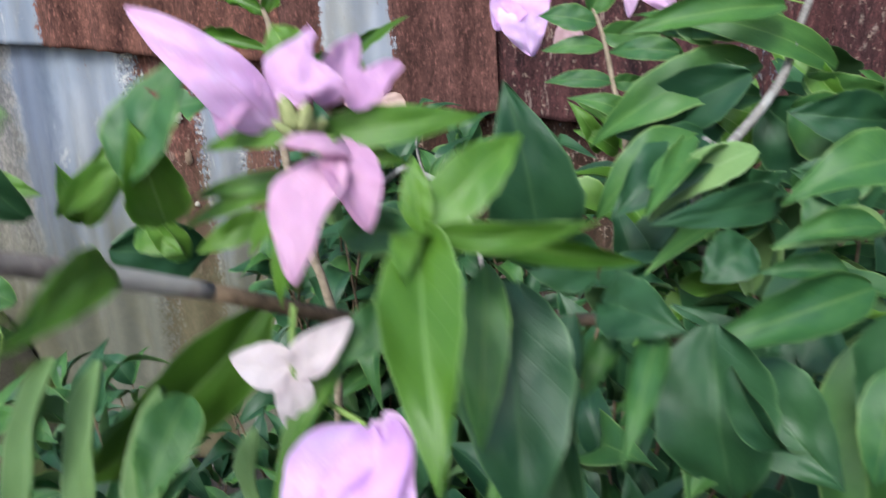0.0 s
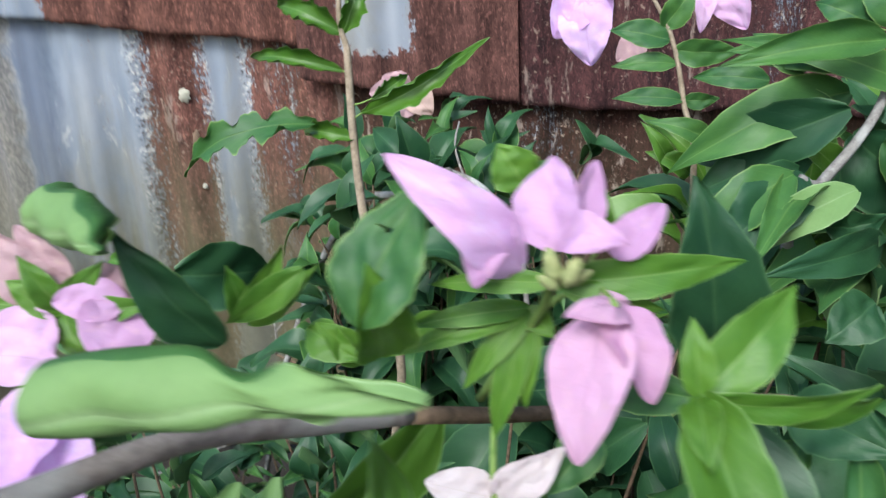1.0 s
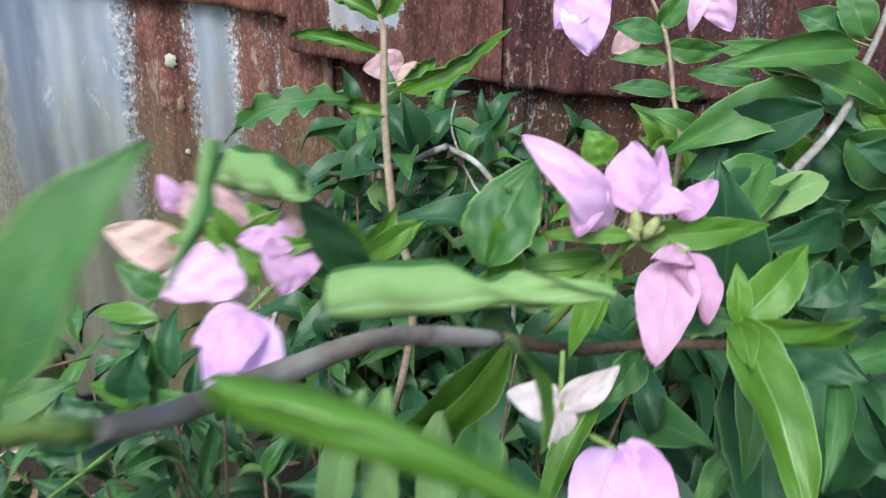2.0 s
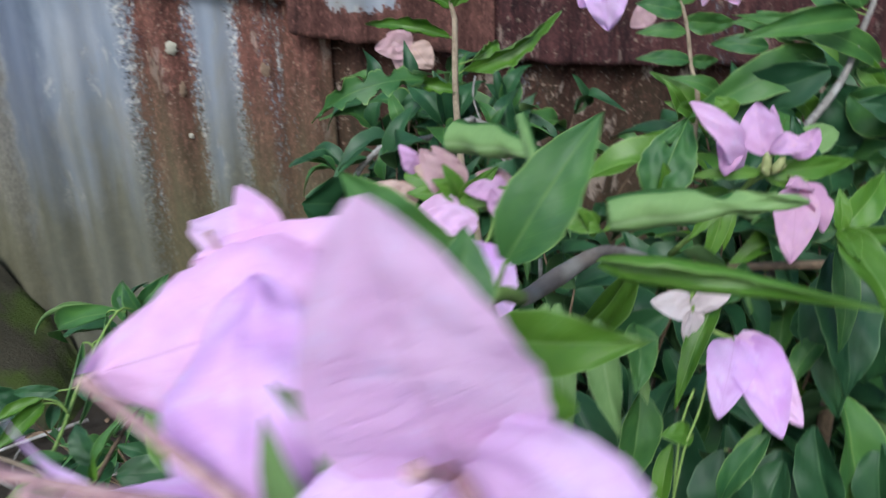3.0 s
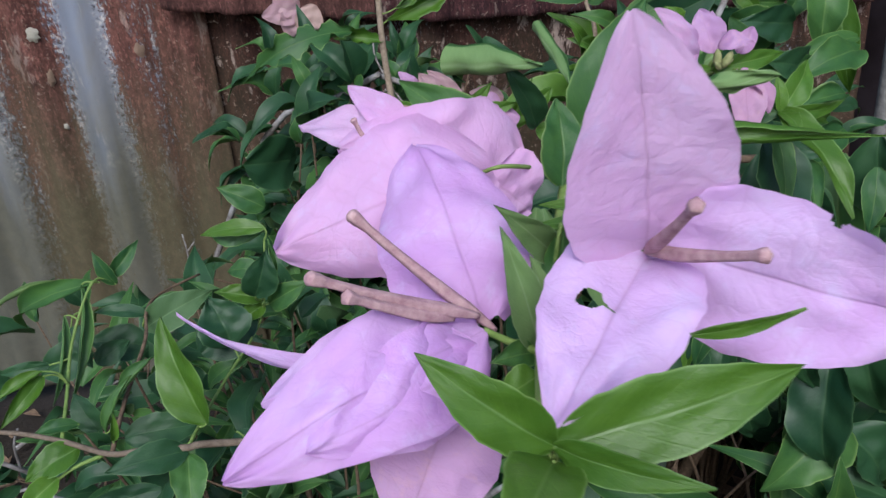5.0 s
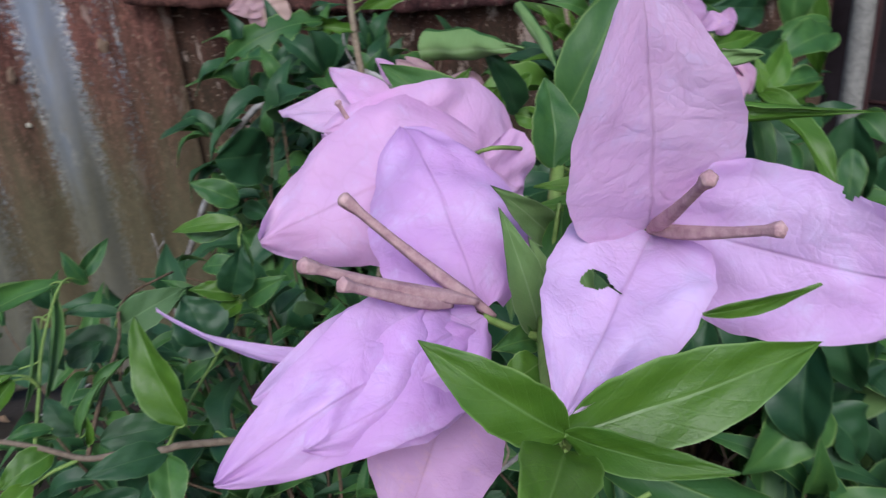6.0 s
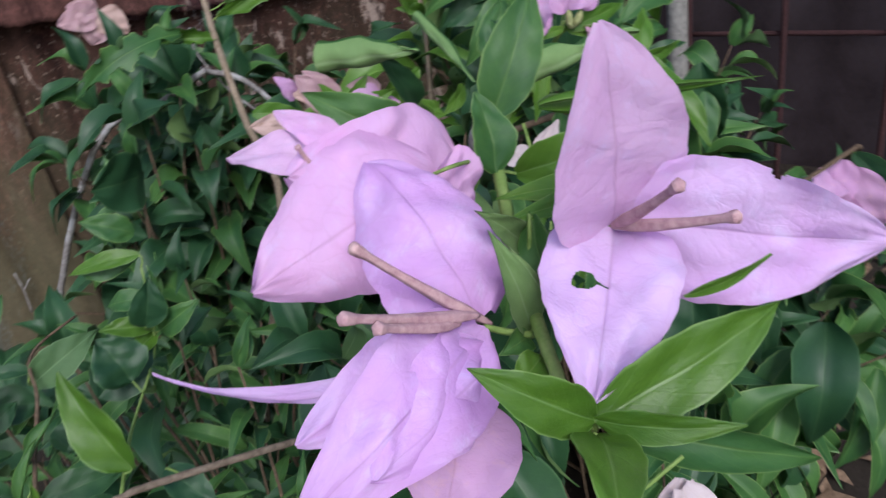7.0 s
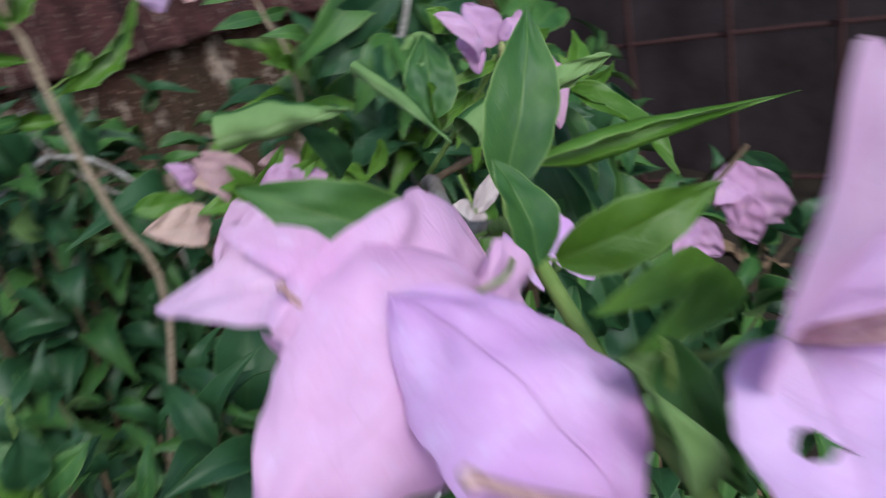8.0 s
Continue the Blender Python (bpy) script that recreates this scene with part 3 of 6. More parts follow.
for k in range(150):
    d = -0.55 + 0.0165 * k
    for lean_ in (1, -1):
        d0, d1 = (d, d + 0.55) if lean_ > 0 else (d + 0.55, d)
        k0, k1 = min(max(d0, 0), 1.9), min(max(d1, 0), 1.9)
        if abs(k1 - k0) < 0.02:
            continue
        z0, z1 = (k0 - d0) / (d1 - d0), (k1 - d0) / (d1 - d0)
        bm.faces.new([bm.verts.new(on_panel(a + w_, z, 0.02)) for a, z, w_ in ((k0, z0, -0.0005), (k0, z0, 0.0005), (k1, z1, 0.0005), (k1, z1, -0.0005))])
tagged(link("wire_netting", bm, NET, panel), kind="stuff")
# backdrop added to close the gap; its near-black colour holds the shade there
GAP_DARK = bark("gap_shade", (0.016, 0.011, 0.013), (0.036, 0.028, 0.033), 12, 0.6)
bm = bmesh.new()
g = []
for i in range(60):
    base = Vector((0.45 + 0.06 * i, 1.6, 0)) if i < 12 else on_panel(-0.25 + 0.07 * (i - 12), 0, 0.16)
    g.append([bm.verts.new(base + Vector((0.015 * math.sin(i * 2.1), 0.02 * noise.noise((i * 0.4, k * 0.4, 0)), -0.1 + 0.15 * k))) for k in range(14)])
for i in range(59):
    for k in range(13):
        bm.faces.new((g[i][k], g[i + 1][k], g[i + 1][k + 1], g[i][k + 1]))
tagged(link("backdrop", bm, GAP_DARK), "dark backdrop added behind the netting, shade in its colour", "sheeting", kind="structure")


# ---- the flowering shoot that ends nearest the camera ----
near = thing("bougainvillea_shoot", "bougainvillea shoot with lilac pink flowers and pointed green leaves", "bougainvillea", "bougainvillea shoots")
link("stem", tube([(0.2050, 0.5100, 0.5690), (0.1858, 0.5000, 0.5815), (0.1733, 0.4600, 0.6124), (0.1250, 0.4650, 0.6100), (0.0910, 0.4320, 0.6215), (0.0630, 0.3800, 0.6490)], [0.0024, 0.0022, 0.0024, 0.002, 0.0022, 0.0021], 10, ribs=0.05), BROWN, near)
link("stem", tube([(0.0630, 0.3800, 0.6490), (0.0500, 0.3560, 0.6605), (0.0370, 0.3310, 0.6710), (0.0230, 0.3060, 0.6745), (0.0140, 0.2830, 0.6795), (0.0100, 0.2660, 0.6860)], [0.0021, 0.0026, 0.0022, 0.0027, 0.0021, 0.0018], 12, ribs=0.06), BRANCH, near, "grey barked stem")
stem(near, [(0.0100, 0.2660, 0.6860), (0.0020, 0.2470, 0.6940), (-0.0110, 0.2150, 0.6854), (-0.0219, 0.1850, 0.6829), (-0.0271, 0.1646, 0.6775)], 0.0018, 0.0012, GREEN)
flower_b = flower(near, "wide open lilac pink flower with a hole eaten in one bract")
bract(flower_b, (-0.0024, 0.1901, 0.6966), (-0.0107, 0.1773, 0.7378), 0.0280, (0.0769, -0.9562, -0.2824), ROSE, fold=0.16, arch=0.05, rumple=0.012, wave=0.01, crease=0.008)
bract(flower_b, (-0.0024, 0.1891, 0.6966), (-0.0267, 0.1611, 0.6859), 0.0237, (-0.0044, -0.3542, 0.9352), PINK, fold=0.22, arch=0.03, hole=(0.42, 0.68, 0.062, 0.085), nu=120, nv=90)
bract(flower_b, (-0.0024, 0.1911, 0.6986), (0.0388, 0.1640, 0.6893), 0.0258, (-0.5035, -0.8308, 0.2372), PINK, fold=0.2, arch=0.08, hole=(0.53, 0.0, 0.018, 0.06), nu=90, nv=50)
floret(flower_b, (-0.0024, 0.1901, 0.6966), (0.0044, 0.1648, 0.7059), 0.0011)
floret(flower_b, (-0.0024, 0.1901, 0.6966), (-0.0051, 0.1670, 0.7138), 0.0011)
stem(flower_b, [(-0.0024, 0.1901, 0.6966), (-0.0104, 0.2021, 0.6926), (-0.0110, 0.2150, 0.6854)], 0.0007, 0.0009, GREEN, name="pedicel")
flower_d = flower(near, "nodding lilac pink flower with domed bracts")
bract(flower_d, (-0.0105, 0.2400, 0.6919), (-0.0511, 0.2340, 0.7080), 0.0380, (0.1640, -0.9854, 0.0464), ROSE, arch=0.1, fold=-0.1, curl=-0.9, rumple=0.07, wave=0.05)
bract(flower_d, (-0.0201, 0.2287, 0.7020), (-0.0662, 0.2195, 0.6927), 0.0360, (0.0711, -0.8625, 0.5010), ROSE, arch=0.16, fold=-0.1, curl=-0.8, rumple=0.06, wave=0.05, rag=0.025, crease=0.015)
bract(flower_d, (-0.0304, 0.1935, 0.6857), (-0.0365, 0.2260, 0.7089), 0.0295, (-0.0600, -0.6200, 0.7500), PINK, arch=0.2, fold=-0.1, curl=-0.7, rumple=0.05, wave=0.05, rag=0.025)
bract(flower_d, (-0.0211, 0.2307, 0.6990), (-0.0116, 0.2320, 0.6895), 0.0200, (0.1000, -0.8000, 0.3000), ROSE, arch=0.1)
stem(flower_d, [(-0.0241, 0.2317, 0.6990), (-0.0197, 0.2240, 0.7033), (-0.0076, 0.2368, 0.6976)], 0.0004, 0.0005, GREEN, name="pedicel")
flower_g = flower(near, "rose pink flower with a dried brown tube")
bract(flower_g, (-0.0378, 0.2385, 0.7068), (-0.0602, 0.2586, 0.7078), 0.0115, (0.1000, -0.6000, 0.6000), ROSE, arch=0.06)
bract(flower_g, (-0.0358, 0.2395, 0.7068), (-0.0478, 0.2535, 0.7168), 0.0080, (0.1000, -0.8000, 0.4000), ROSE, arch=0.08)
floret(flower_g, (-0.0438, 0.2365, 0.7048), (-0.0478, 0.2345, 0.7138), 0.0007)
flower_c = flower(near, "lilac pink flower seen from the side")
bract(flower_c, (-0.0308, 0.1900, 0.6860), (-0.0726, 0.1677, 0.6811), 0.0213, (0.2736, -0.6649, 0.6950), PINK, arch=0.14, fold=-0.15, hook=0.1, rumple=0.1, crease=0.03)
bract(flower_c, (-0.0323, 0.1860, 0.6844), (-0.0608, 0.1680, 0.6832), 0.0176, (0.4535, -0.7481, 0.4844), PINK, arch=0.12, fold=-0.35, rumple=0.1)
# lower bract: deeper BLUSH tone paints in the shade it hangs in
bract(flower_c, (-0.0367, 0.1920, 0.6716), (-0.0490, 0.1801, 0.6528), 0.0228, (-0.1141, -0.8047, 0.5826), BLUSH, arch=0.05, fold=0.35, rumple=0.08)
bract(flower_c, (-0.0418, 0.2000, 0.6769), (-0.0895, 0.2277, 0.6786), 0.0080, (0.0613, 0.0466, 0.9970), PINK, arch=-0.14, fold=0.5, shape="tailed")
bract(flower_c, (-0.0328, 0.1930, 0.6838), (-0.0689, 0.1860, 0.6803), 0.0172, (0.0856, -0.7608, 0.6433), PINK, arch=0.12, fold=-0.15)
floret(flower_c, (-0.0282, 0.1930, 0.6839), (-0.0508, 0.1920, 0.7092), 0.0011)
floret(flower_c, (-0.0315, 0.1900, 0.6888), (-0.0579, 0.1780, 0.7055), 0.0011)
floret(flower_c, (-0.0361, 0.1880, 0.6901), (-0.0530, 0.1780, 0.7017), 0.0011)
stem(flower_c, [(-0.0308, 0.1900, 0.6860), (-0.0266, 0.1900, 0.6831), (-0.0214, 0.1900, 0.6802)], 0.0006, 0.0008, GREEN, name="pedicel")
leaf(near, (-0.0271, 0.1606, 0.6835), (0.0084, 0.1599, 0.6910), 0.0119, (-0.1077, -0.8972, 0.4284), FRESH, LEAF, arch=0.06)
leaf(near, (-0.0271, 0.1606, 0.6835), (-0.0446, 0.1638, 0.6992), 0.0088, (0.0129, -0.9769, 0.2135), FRESH, LEAF)
leaf(near, (-0.0271, 0.1606, 0.6835), (-0.0109, 0.1460, 0.6850), 0.0052, (-0.6487, -0.6843, 0.3331), FRESH, LEAF)
leaf(near, (-0.0271, 0.1606, 0.6805), (-0.0399, 0.1350, 0.6888), 0.0103, (0.3559, 0.1220, 0.9265), YOUNG, LEAF)
leaf(near, (-0.0251, 0.1606, 0.6815), (0.0087, 0.1500, 0.6653), 0.0092, (-0.0997, -0.9152, 0.3906), LEAF, UNDER, curl=1.2)
leaf(near, (-0.0142, 0.2050, 0.6912), (-0.0269, 0.1950, 0.7063), 0.0068, (0.4822, -0.8607, -0.1633), UNDER, DULL, curl=0.8)
leaf(near, (-0.0208, 0.1920, 0.6798), (-0.0270, 0.1900, 0.7043), 0.0078, (0.0524, -0.9963, -0.0680), UNDER, DULL, curl=0.9)
leaf(near, (-0.0224, 0.1900, 0.6801), (-0.0308, 0.1850, 0.6825), 0.0056, (0.5198, -0.5677, 0.6384), LEAF, UNDER, curl=0.8)
leaf(near, (-0.0187, 0.1950, 0.6811), (-0.0212, 0.1950, 0.6965), 0.0053, (0.3099, -0.9494, 0.0501), UNDER, DULL, curl=0.9)
leaf(near, (-0.0225, 0.1850, 0.6787), (-0.0315, 0.1800, 0.6774), 0.0064, (0.1747, -0.5339, 0.8273), YOUNG, LEAF)
leaf(near, (-0.0055, 0.1660, 0.6945), (0.0105, 0.1640, 0.6972), 0.0027, (-0.0892, -0.9768, -0.1947), FRESH, UNDER, arch=0.05)
flower_x = flower(near, "pale cream withered flower below the leaves")
bract(flower_x, (-0.0222, 0.1465, 0.6785), (-0.0175, 0.1500, 0.6550), 0.0100, (-0.0499, -0.9864, -0.1569), PALE, arch=0.1)
bract(flower_x, (-0.0205, 0.1480, 0.6780), (-0.0260, 0.1500, 0.6550), 0.0080, (-0.5723, -0.8174, 0.0658), PALE, arch=0.1)
stem(flower_x, [(-0.0215, 0.1470, 0.6840), (-0.0311, 0.1506, 0.6775), (-0.0271, 0.1626, 0.6815)], 0.0003, 0.0004, GREEN, name="pedicel")
leaf(near, (0.0062, 0.2550, 0.6995), (0.0256, 0.2620, 0.7287), 0.0150, (-0.25, -0.92, 0.30), LEAF, UNDER, fold=0.22, wave=0.05)
leaf(near, (-0.0038, 0.2715, 0.6877), (-0.0335, 0.2885, 0.7099), 0.0162, (-0.2789, -0.9052, 0.3207), LEAF, UNDER, arch=0.08)
leaf(near, (-0.0033, 0.2360, 0.6932), (-0.0020, 0.2450, 0.7109), 0.0122, (0.2, -0.93, 0.33), LEAF, UNDER, fold=0.25)
leaf(near, (0.0035, 0.2393, 0.6898), (0.0294, 0.2226, 0.6979), 0.0124, (-0.5779, -0.7828, 0.2310), FRESH, UNDER, arch=0.1)
leaf(near, (0.0280, 0.2697, 0.6936), (0.0844, 0.2448, 0.6922), 0.0190, (-0.3983, -0.9073, 0.1352), YOUNG, YOUNG, curl=2.6, arch=-0.05, hook=-0.1, wave=0.05, rag=0.13, fold=0, twist=0.5, nu=26, nv=10, shape="tailed")
leaf(near, (0.0151, 0.2827, 0.7012), (0.0104, 0.3119, 0.7178), 0.0107, (0.9334, 0.2785, -0.2262), LEAF, UNDER, curl=2.6, arch=0.02, shape="rolled")
leaf(near, (0.0166, 0.2150, 0.6896), (-0.0150, 0.2120, 0.6987), 0.0073, (0.0, -0.72, 0.7), YOUNG, YOUNG, fold=0.25)
leaf(near, (-0.0136, 0.2000, 0.6991), (-0.0120, 0.1900, 0.6769), 0.0094, (-0.9246, -0.3681, 0.0980), LEAF, DULL)
leaf(near, (0.0141, 0.2100, 0.6904), (-0.0200, 0.2000, 0.6995), 0.0070, (0.1, -0.72, 0.7), YOUNG, YOUNG, fold=0.25)
leaf(near, (-0.0141, 0.2000, 0.6995), (-0.0117, 0.2100, 0.6867), 0.0048, (-0.9788, -0.0222, -0.2036), YOUNG, LEAF)

# ---- the shoot with the hooded flower ----
middle = thing("bougainvillea_shoot", "arching bougainvillea shoot with a hanging pink flower and rolled leaves", "bougainvillea", "bougainvillea shoots")
stem(middle, [(0.0765, 0.4000, 0.6431), (0.0921, 0.3750, 0.6757), (0.0963, 0.3659, 0.6893)], 0.0012, 0.0009, GREEN)
flower_a = flower(middle, "hooded pink flower turned to the side")
bract(flower_a, (0.0901, 0.3660, 0.6887), (0.0693, 0.3540, 0.7132), 0.0121, (0.02, -0.80, 0.60), ROSE, arch=0.14, fold=-0.35, hook=0.08, rumple=0.06, curl=0)
bract(flower_a, (0.0854, 0.3660, 0.7007), (0.0819, 0.3580, 0.6880), 0.0095, (-0.10, -0.93, 0.30), BLUSH, arch=0.08, fold=-0.2, rumple=0.08)
bract(flower_a, (0.0963, 0.3660, 0.6924), (0.0953, 0.3780, 0.7077), 0.0128, (-0.25, -0.95, 0.10), BLUSH, arch=0.1, fold=0.45)
bract(flower_a, (0.0978, 0.3720, 0.6922), (0.1040, 0.3840, 0.7058), 0.0079, (0.35, -0.90, 0.10), BLUSH, arch=0.08, fold=0.4)
bract(flower_a, (0.0974, 0.3640, 0.6955), (0.1086, 0.3580, 0.6964), 0.0081, (0.05, -0.75, 0.60), BLUSH, arch=0.2, fold=0.2, rumple=0.08)
bract(flower_a, (0.1065, 0.3660, 0.6914), (0.1162, 0.3720, 0.6997), 0.0076, (-0.35, -0.90, 0.20), BLUSH, arch=0.06, fold=0.35)
link("bud", tube([(0.0964, 0.3620, 0.6873), (0.0959, 0.3613, 0.6899), (0.0954, 0.3605, 0.6930), (0.0950, 0.3600, 0.6949)], [0.0006, 0.0018, 0.0014, 0.0004], 9), SEPAL, flower_a, "pale green bud")
link("bud", tube([(0.0980, 0.3610, 0.6874), (0.0989, 0.3603, 0.6896), (0.0999, 0.3595, 0.6921), (0.1005, 0.3590, 0.6937)], [0.0006, 0.0017, 0.0014, 0.0004], 9), SEPAL, flower_a, "pale green bud")
link("bud", tube([(0.0965, 0.3600, 0.6873), (0.0955, 0.3593, 0.6883), (0.0943, 0.3585, 0.6895), (0.0936, 0.3580, 0.6903)], [0.0006, 0.0011, 0.0009, 0.0004], 9), SEPAL, flower_a, "pale green bud")
link("bud", tube([(0.0979, 0.3640, 0.6866), (0.0996, 0.3633, 0.6878), (0.1015, 0.3625, 0.6892), (0.1027, 0.3620, 0.6901)], [0.0006, 0.0012, 0.0010, 0.0004], 9), SEPAL, flower_a, "pale green bud")
flower_h = flower(middle, "hanging folded pink flower")
bract(flower_h, (0.1049, 0.3570, 0.6835), (0.1002, 0.3420, 0.6630), 0.0141, (-0.22, -0.90, 0.35), DUSKY, fold=0.3, arch=0.1, rumple=0.05)
bract(flower_h, (0.1063, 0.3570, 0.6848), (0.1131, 0.3500, 0.6706), 0.0107, (0.50, -0.80, 0.30), DUSKY, fold=0.45, arch=0.1)
bract(flower_h, (0.1092, 0.3570, 0.6840), (0.0981, 0.3480, 0.6869), 0.0066, (0.00, -0.55, 0.83), DUSKY, arch=0.16, fold=-0.2)
bract(flower_h, (0.1069, 0.3600, 0.6823), (0.1050, 0.3620, 0.6864), 0.0061, (0.00, -0.95, 0.20), DUSKY, arch=0.1)
stem(flower_h, [(0.1065, 0.3534, 0.6870), (0.1021, 0.3750, 0.6832), (0.0921, 0.3750, 0.6764)], 0.0006, 0.0008, GREEN, name="pedicel")
leaf(middle, (0.0963, 0.3659, 0.6863), (0.1314, 0.3750, 0.6881), 0.0082, (0.2361, -0.9524, 0.1928), YOUNG, LEAF)
leaf(middle, (0.0963, 0.3659, 0.6863), (0.1168, 0.3700, 0.6795), 0.0054, (0.2290, -0.9670, 0.1121), YOUNG, LEAF)
leaf(middle, (0.0963, 0.3659, 0.6863), (0.0714, 0.3700, 0.6840), 0.0049, (-0.1846, -0.8520, 0.4899), YOUNG, LEAF)
leaf(middle, (0.0895, 0.3850, 0.7003), (0.0839, 0.3850, 0.7092), 0.0105, (0.1509, -0.9839, 0.0954), YOUNG, LEAF)
leaf(middle, (0.1043, 0.3800, 0.6886), (0.1055, 0.3800, 0.7008), 0.0057, (-0.0563, -0.9984, 0.0052), YOUNG, LEAF)
leaf(middle, (0.0907, 0.3800, 0.6755), (0.0622, 0.3750, 0.6660), 0.0060, (-0.0216, -0.8578, 0.5136), YOUNG, LEAF)
leaf(middle, (0.0907, 0.3800, 0.6755), (0.0644, 0.3750, 0.6726), 0.0053, (0.0988, -0.8385, 0.5359), YOUNG, LEAF)
leaf(middle, (0.0907, 0.3800, 0.6755), (0.0764, 0.3750, 0.6586), 0.0060, (-0.1467, -0.9087, 0.3907), YOUNG, LEAF)
leaf(middle, (0.0907, 0.3800, 0.6755), (0.0827, 0.3750, 0.6466), 0.0073, (-0.1659, -0.9630, 0.2122), YOUNG, LEAF)
leaf(middle, (0.0907, 0.3800, 0.6755), (0.0895, 0.3750, 0.6545), 0.0060, (-0.1228, -0.9641, 0.2355), YOUNG, LEAF)
leaf(middle, (0.0907, 0.3800, 0.6755), (0.0955, 0.3750, 0.6709), 0.0059, (-0.3079, -0.7909, 0.5289), YOUNG, LEAF)
leaf(middle, (0.1213, 0.3564, 0.6686), (0.1306, 0.3167, 0.6371), 0.0144, (-0.0268, -0.6254, 0.7799), FRESH, LEAF, fold=0.45, wave=0.13, twist=0.3)
leaf(middle, (0.1213, 0.3564, 0.6686), (0.1398, 0.3709, 0.6848), 0.0115, (0.2455, -0.8444, 0.4762), YOUNG, LEAF, fold=0.3)
leaf(middle, (0.1213, 0.3564, 0.6686), (0.1542, 0.3650, 0.6680), 0.0065, (0.2447, -0.9476, -0.2054), YOUNG, UNDER, arch=0.12)
leaf(middle, (0.1213, 0.3564, 0.6686), (0.1200, 0.3600, 0.6826), 0.0063, (0.0468, -0.9657, 0.2553), YOUNG, LEAF)
leaf(middle, (0.1213, 0.3564, 0.6686), (0.1642, 0.3900, 0.6523), 0.0086, (0.6297, -0.7746, 0.0581), YOUNG, UNDER, curl=1.5, arch=0.1)
leaf(middle, (0.1213, 0.3564, 0.6686), (0.1212, 0.3400, 0.6640), 0.0070, (-0.2042, -0.2623, 0.9431), FRESH, LEAF)
leaf(middle, (0.1213, 0.3564, 0.6686), (0.0984, 0.3750, 0.6645), 0.0093, (-0.6401, -0.7426, 0.1969), LEAF, UNDER)
leaf(middle, (0.1549, 0.4200, 0.6333), (0.1747, 0.4000, 0.6321), 0.0175, (-0.5887, -0.6145, 0.5253), DARK, DULL)
stem(middle, [(0.1318, 0.4050, 0.6500), (0.1243, 0.3664, 0.6646), (0.1213, 0.3564, 0.6686)], 0.0012, 0.0010, GREEN)
leaf(middle, (0.0352, 0.3015, 0.6913), (0.0850, 0.2999, 0.6975), 0.0369, (-0.0017, 0.9835, 0.1810), LEAF, UNDER, curl=3.5, fold=0, wave=0.02, shape="scroll", rumple=0.03, arch=0.0, rag=0.05, nu=40, nv=24, unroll=(0.5, 0.75))
leaf(middle, (0.0213, 0.3411, 0.6994), (-0.0107, 0.3657, 0.6986), 0.0430, (0.5955, 0.7804, 0.1908), LEAF, UNDER, curl=3.3, fold=0, wave=0.03, shape="rolled", rumple=0.03, arch=0.0, rag=0.08, nu=22, nv=14)
leaf(middle, (0.0259, 0.3700, 0.6698), (0.0107, 0.3600, 0.6989), 0.0134, (0.3905, -0.9140, -0.1104), DARK, UNDER, arch=0.1, curl=0.9, fold=0.3)
leaf(middle, (0.0593, 0.3597, 0.6789), (0.0718, 0.3725, 0.7041), 0.0185, (-0.3000, -0.9000, 0.2500), LEAF, DULL, fold=0.2, wave=0.05, rag=0.03, nu=60, nv=40, hole=(0.62, 0.4, 0.012, 0.025))
leaf(middle, (0.1376, 0.4400, 0.6376), (0.1298, 0.4300, 0.6920), 0.0275, (0.3144, -0.9407, -0.1277), DARK, DULL)
leaf(middle, (0.0171, 0.4000, 0.6621), (0.0313, 0.3950, 0.6841), 0.0086, (0.2093, -0.9154, -0.3440), YOUNG, LEAF)
leaf(middle, (0.0171, 0.4000, 0.6621), (0.0395, 0.3950, 0.6792), 0.0078, (-0.0668, -0.9779, -0.1981), YOUNG, LEAF)
leaf(middle, (0.0171, 0.4000, 0.6621), (0.0161, 0.3950, 0.6790), 0.0073, (0.6711, -0.7210, -0.1727), YOUNG, YOUNG)
leaf(middle, (0.0335, 0.4000, 0.6610), (0.0483, 0.3950, 0.6545), 0.0100, (-0.1033, -0.8864, 0.4512), YOUNG, LEAF)
leaf(middle, (0.0468, 0.4000, 0.6521), (0.0378, 0.3950, 0.6647), 0.0085, (0.6732, -0.7134, 0.1948), YOUNG, LEAF)

# ---- small withered cluster ----
small = thing("bougainvillea_shoot", "thin bougainvillea shoot with small withered and pink flowers", "bougainvillea", "bougainvillea shoots")
stem(small, [(0.0164, 0.3700, 0.6665), (0.0058, 0.3680, 0.6725), (-0.0062, 0.3650, 0.6787)], 0.0012, 0.0008, GREEN)
flower_s = flower(small, "half withered pale pink flower")
bract(flower_s, (-0.0218, 0.3650, 0.6762), (-0.0410, 0.3600, 0.6841), 0.0127, (0.3469, -0.8967, 0.2750), WITHER, arch=0.15)
bract(flower_s, (-0.0098, 0.3650, 0.6804), (-0.0198, 0.3650, 0.6965), 0.0107, (0.2932, -0.9383, 0.1832), FADED)
bract(flower_s, (-0.0045, 0.3660, 0.6840), (-0.0161, 0.3680, 0.6968), 0.0071, (0.1761, -0.9352, 0.3074), FADED)
flower_t = flower(small, "drooping pink flower")
bract(flower_t, (-0.0065, 0.3620, 0.6778), (-0.0265, 0.3580, 0.6662), 0.0143, (0.0625, -0.9717, 0.2278), ROSE, arch=0.1)
flower_u = flower(small, "drooping lilac flower against the branch")
bract(flower_u, (0.0027, 0.3450, 0.6697), (-0.0021, 0.3300, 0.6548), 0.0139, (0.1066, -0.7181, 0.6877), PINK, arch=0.12)
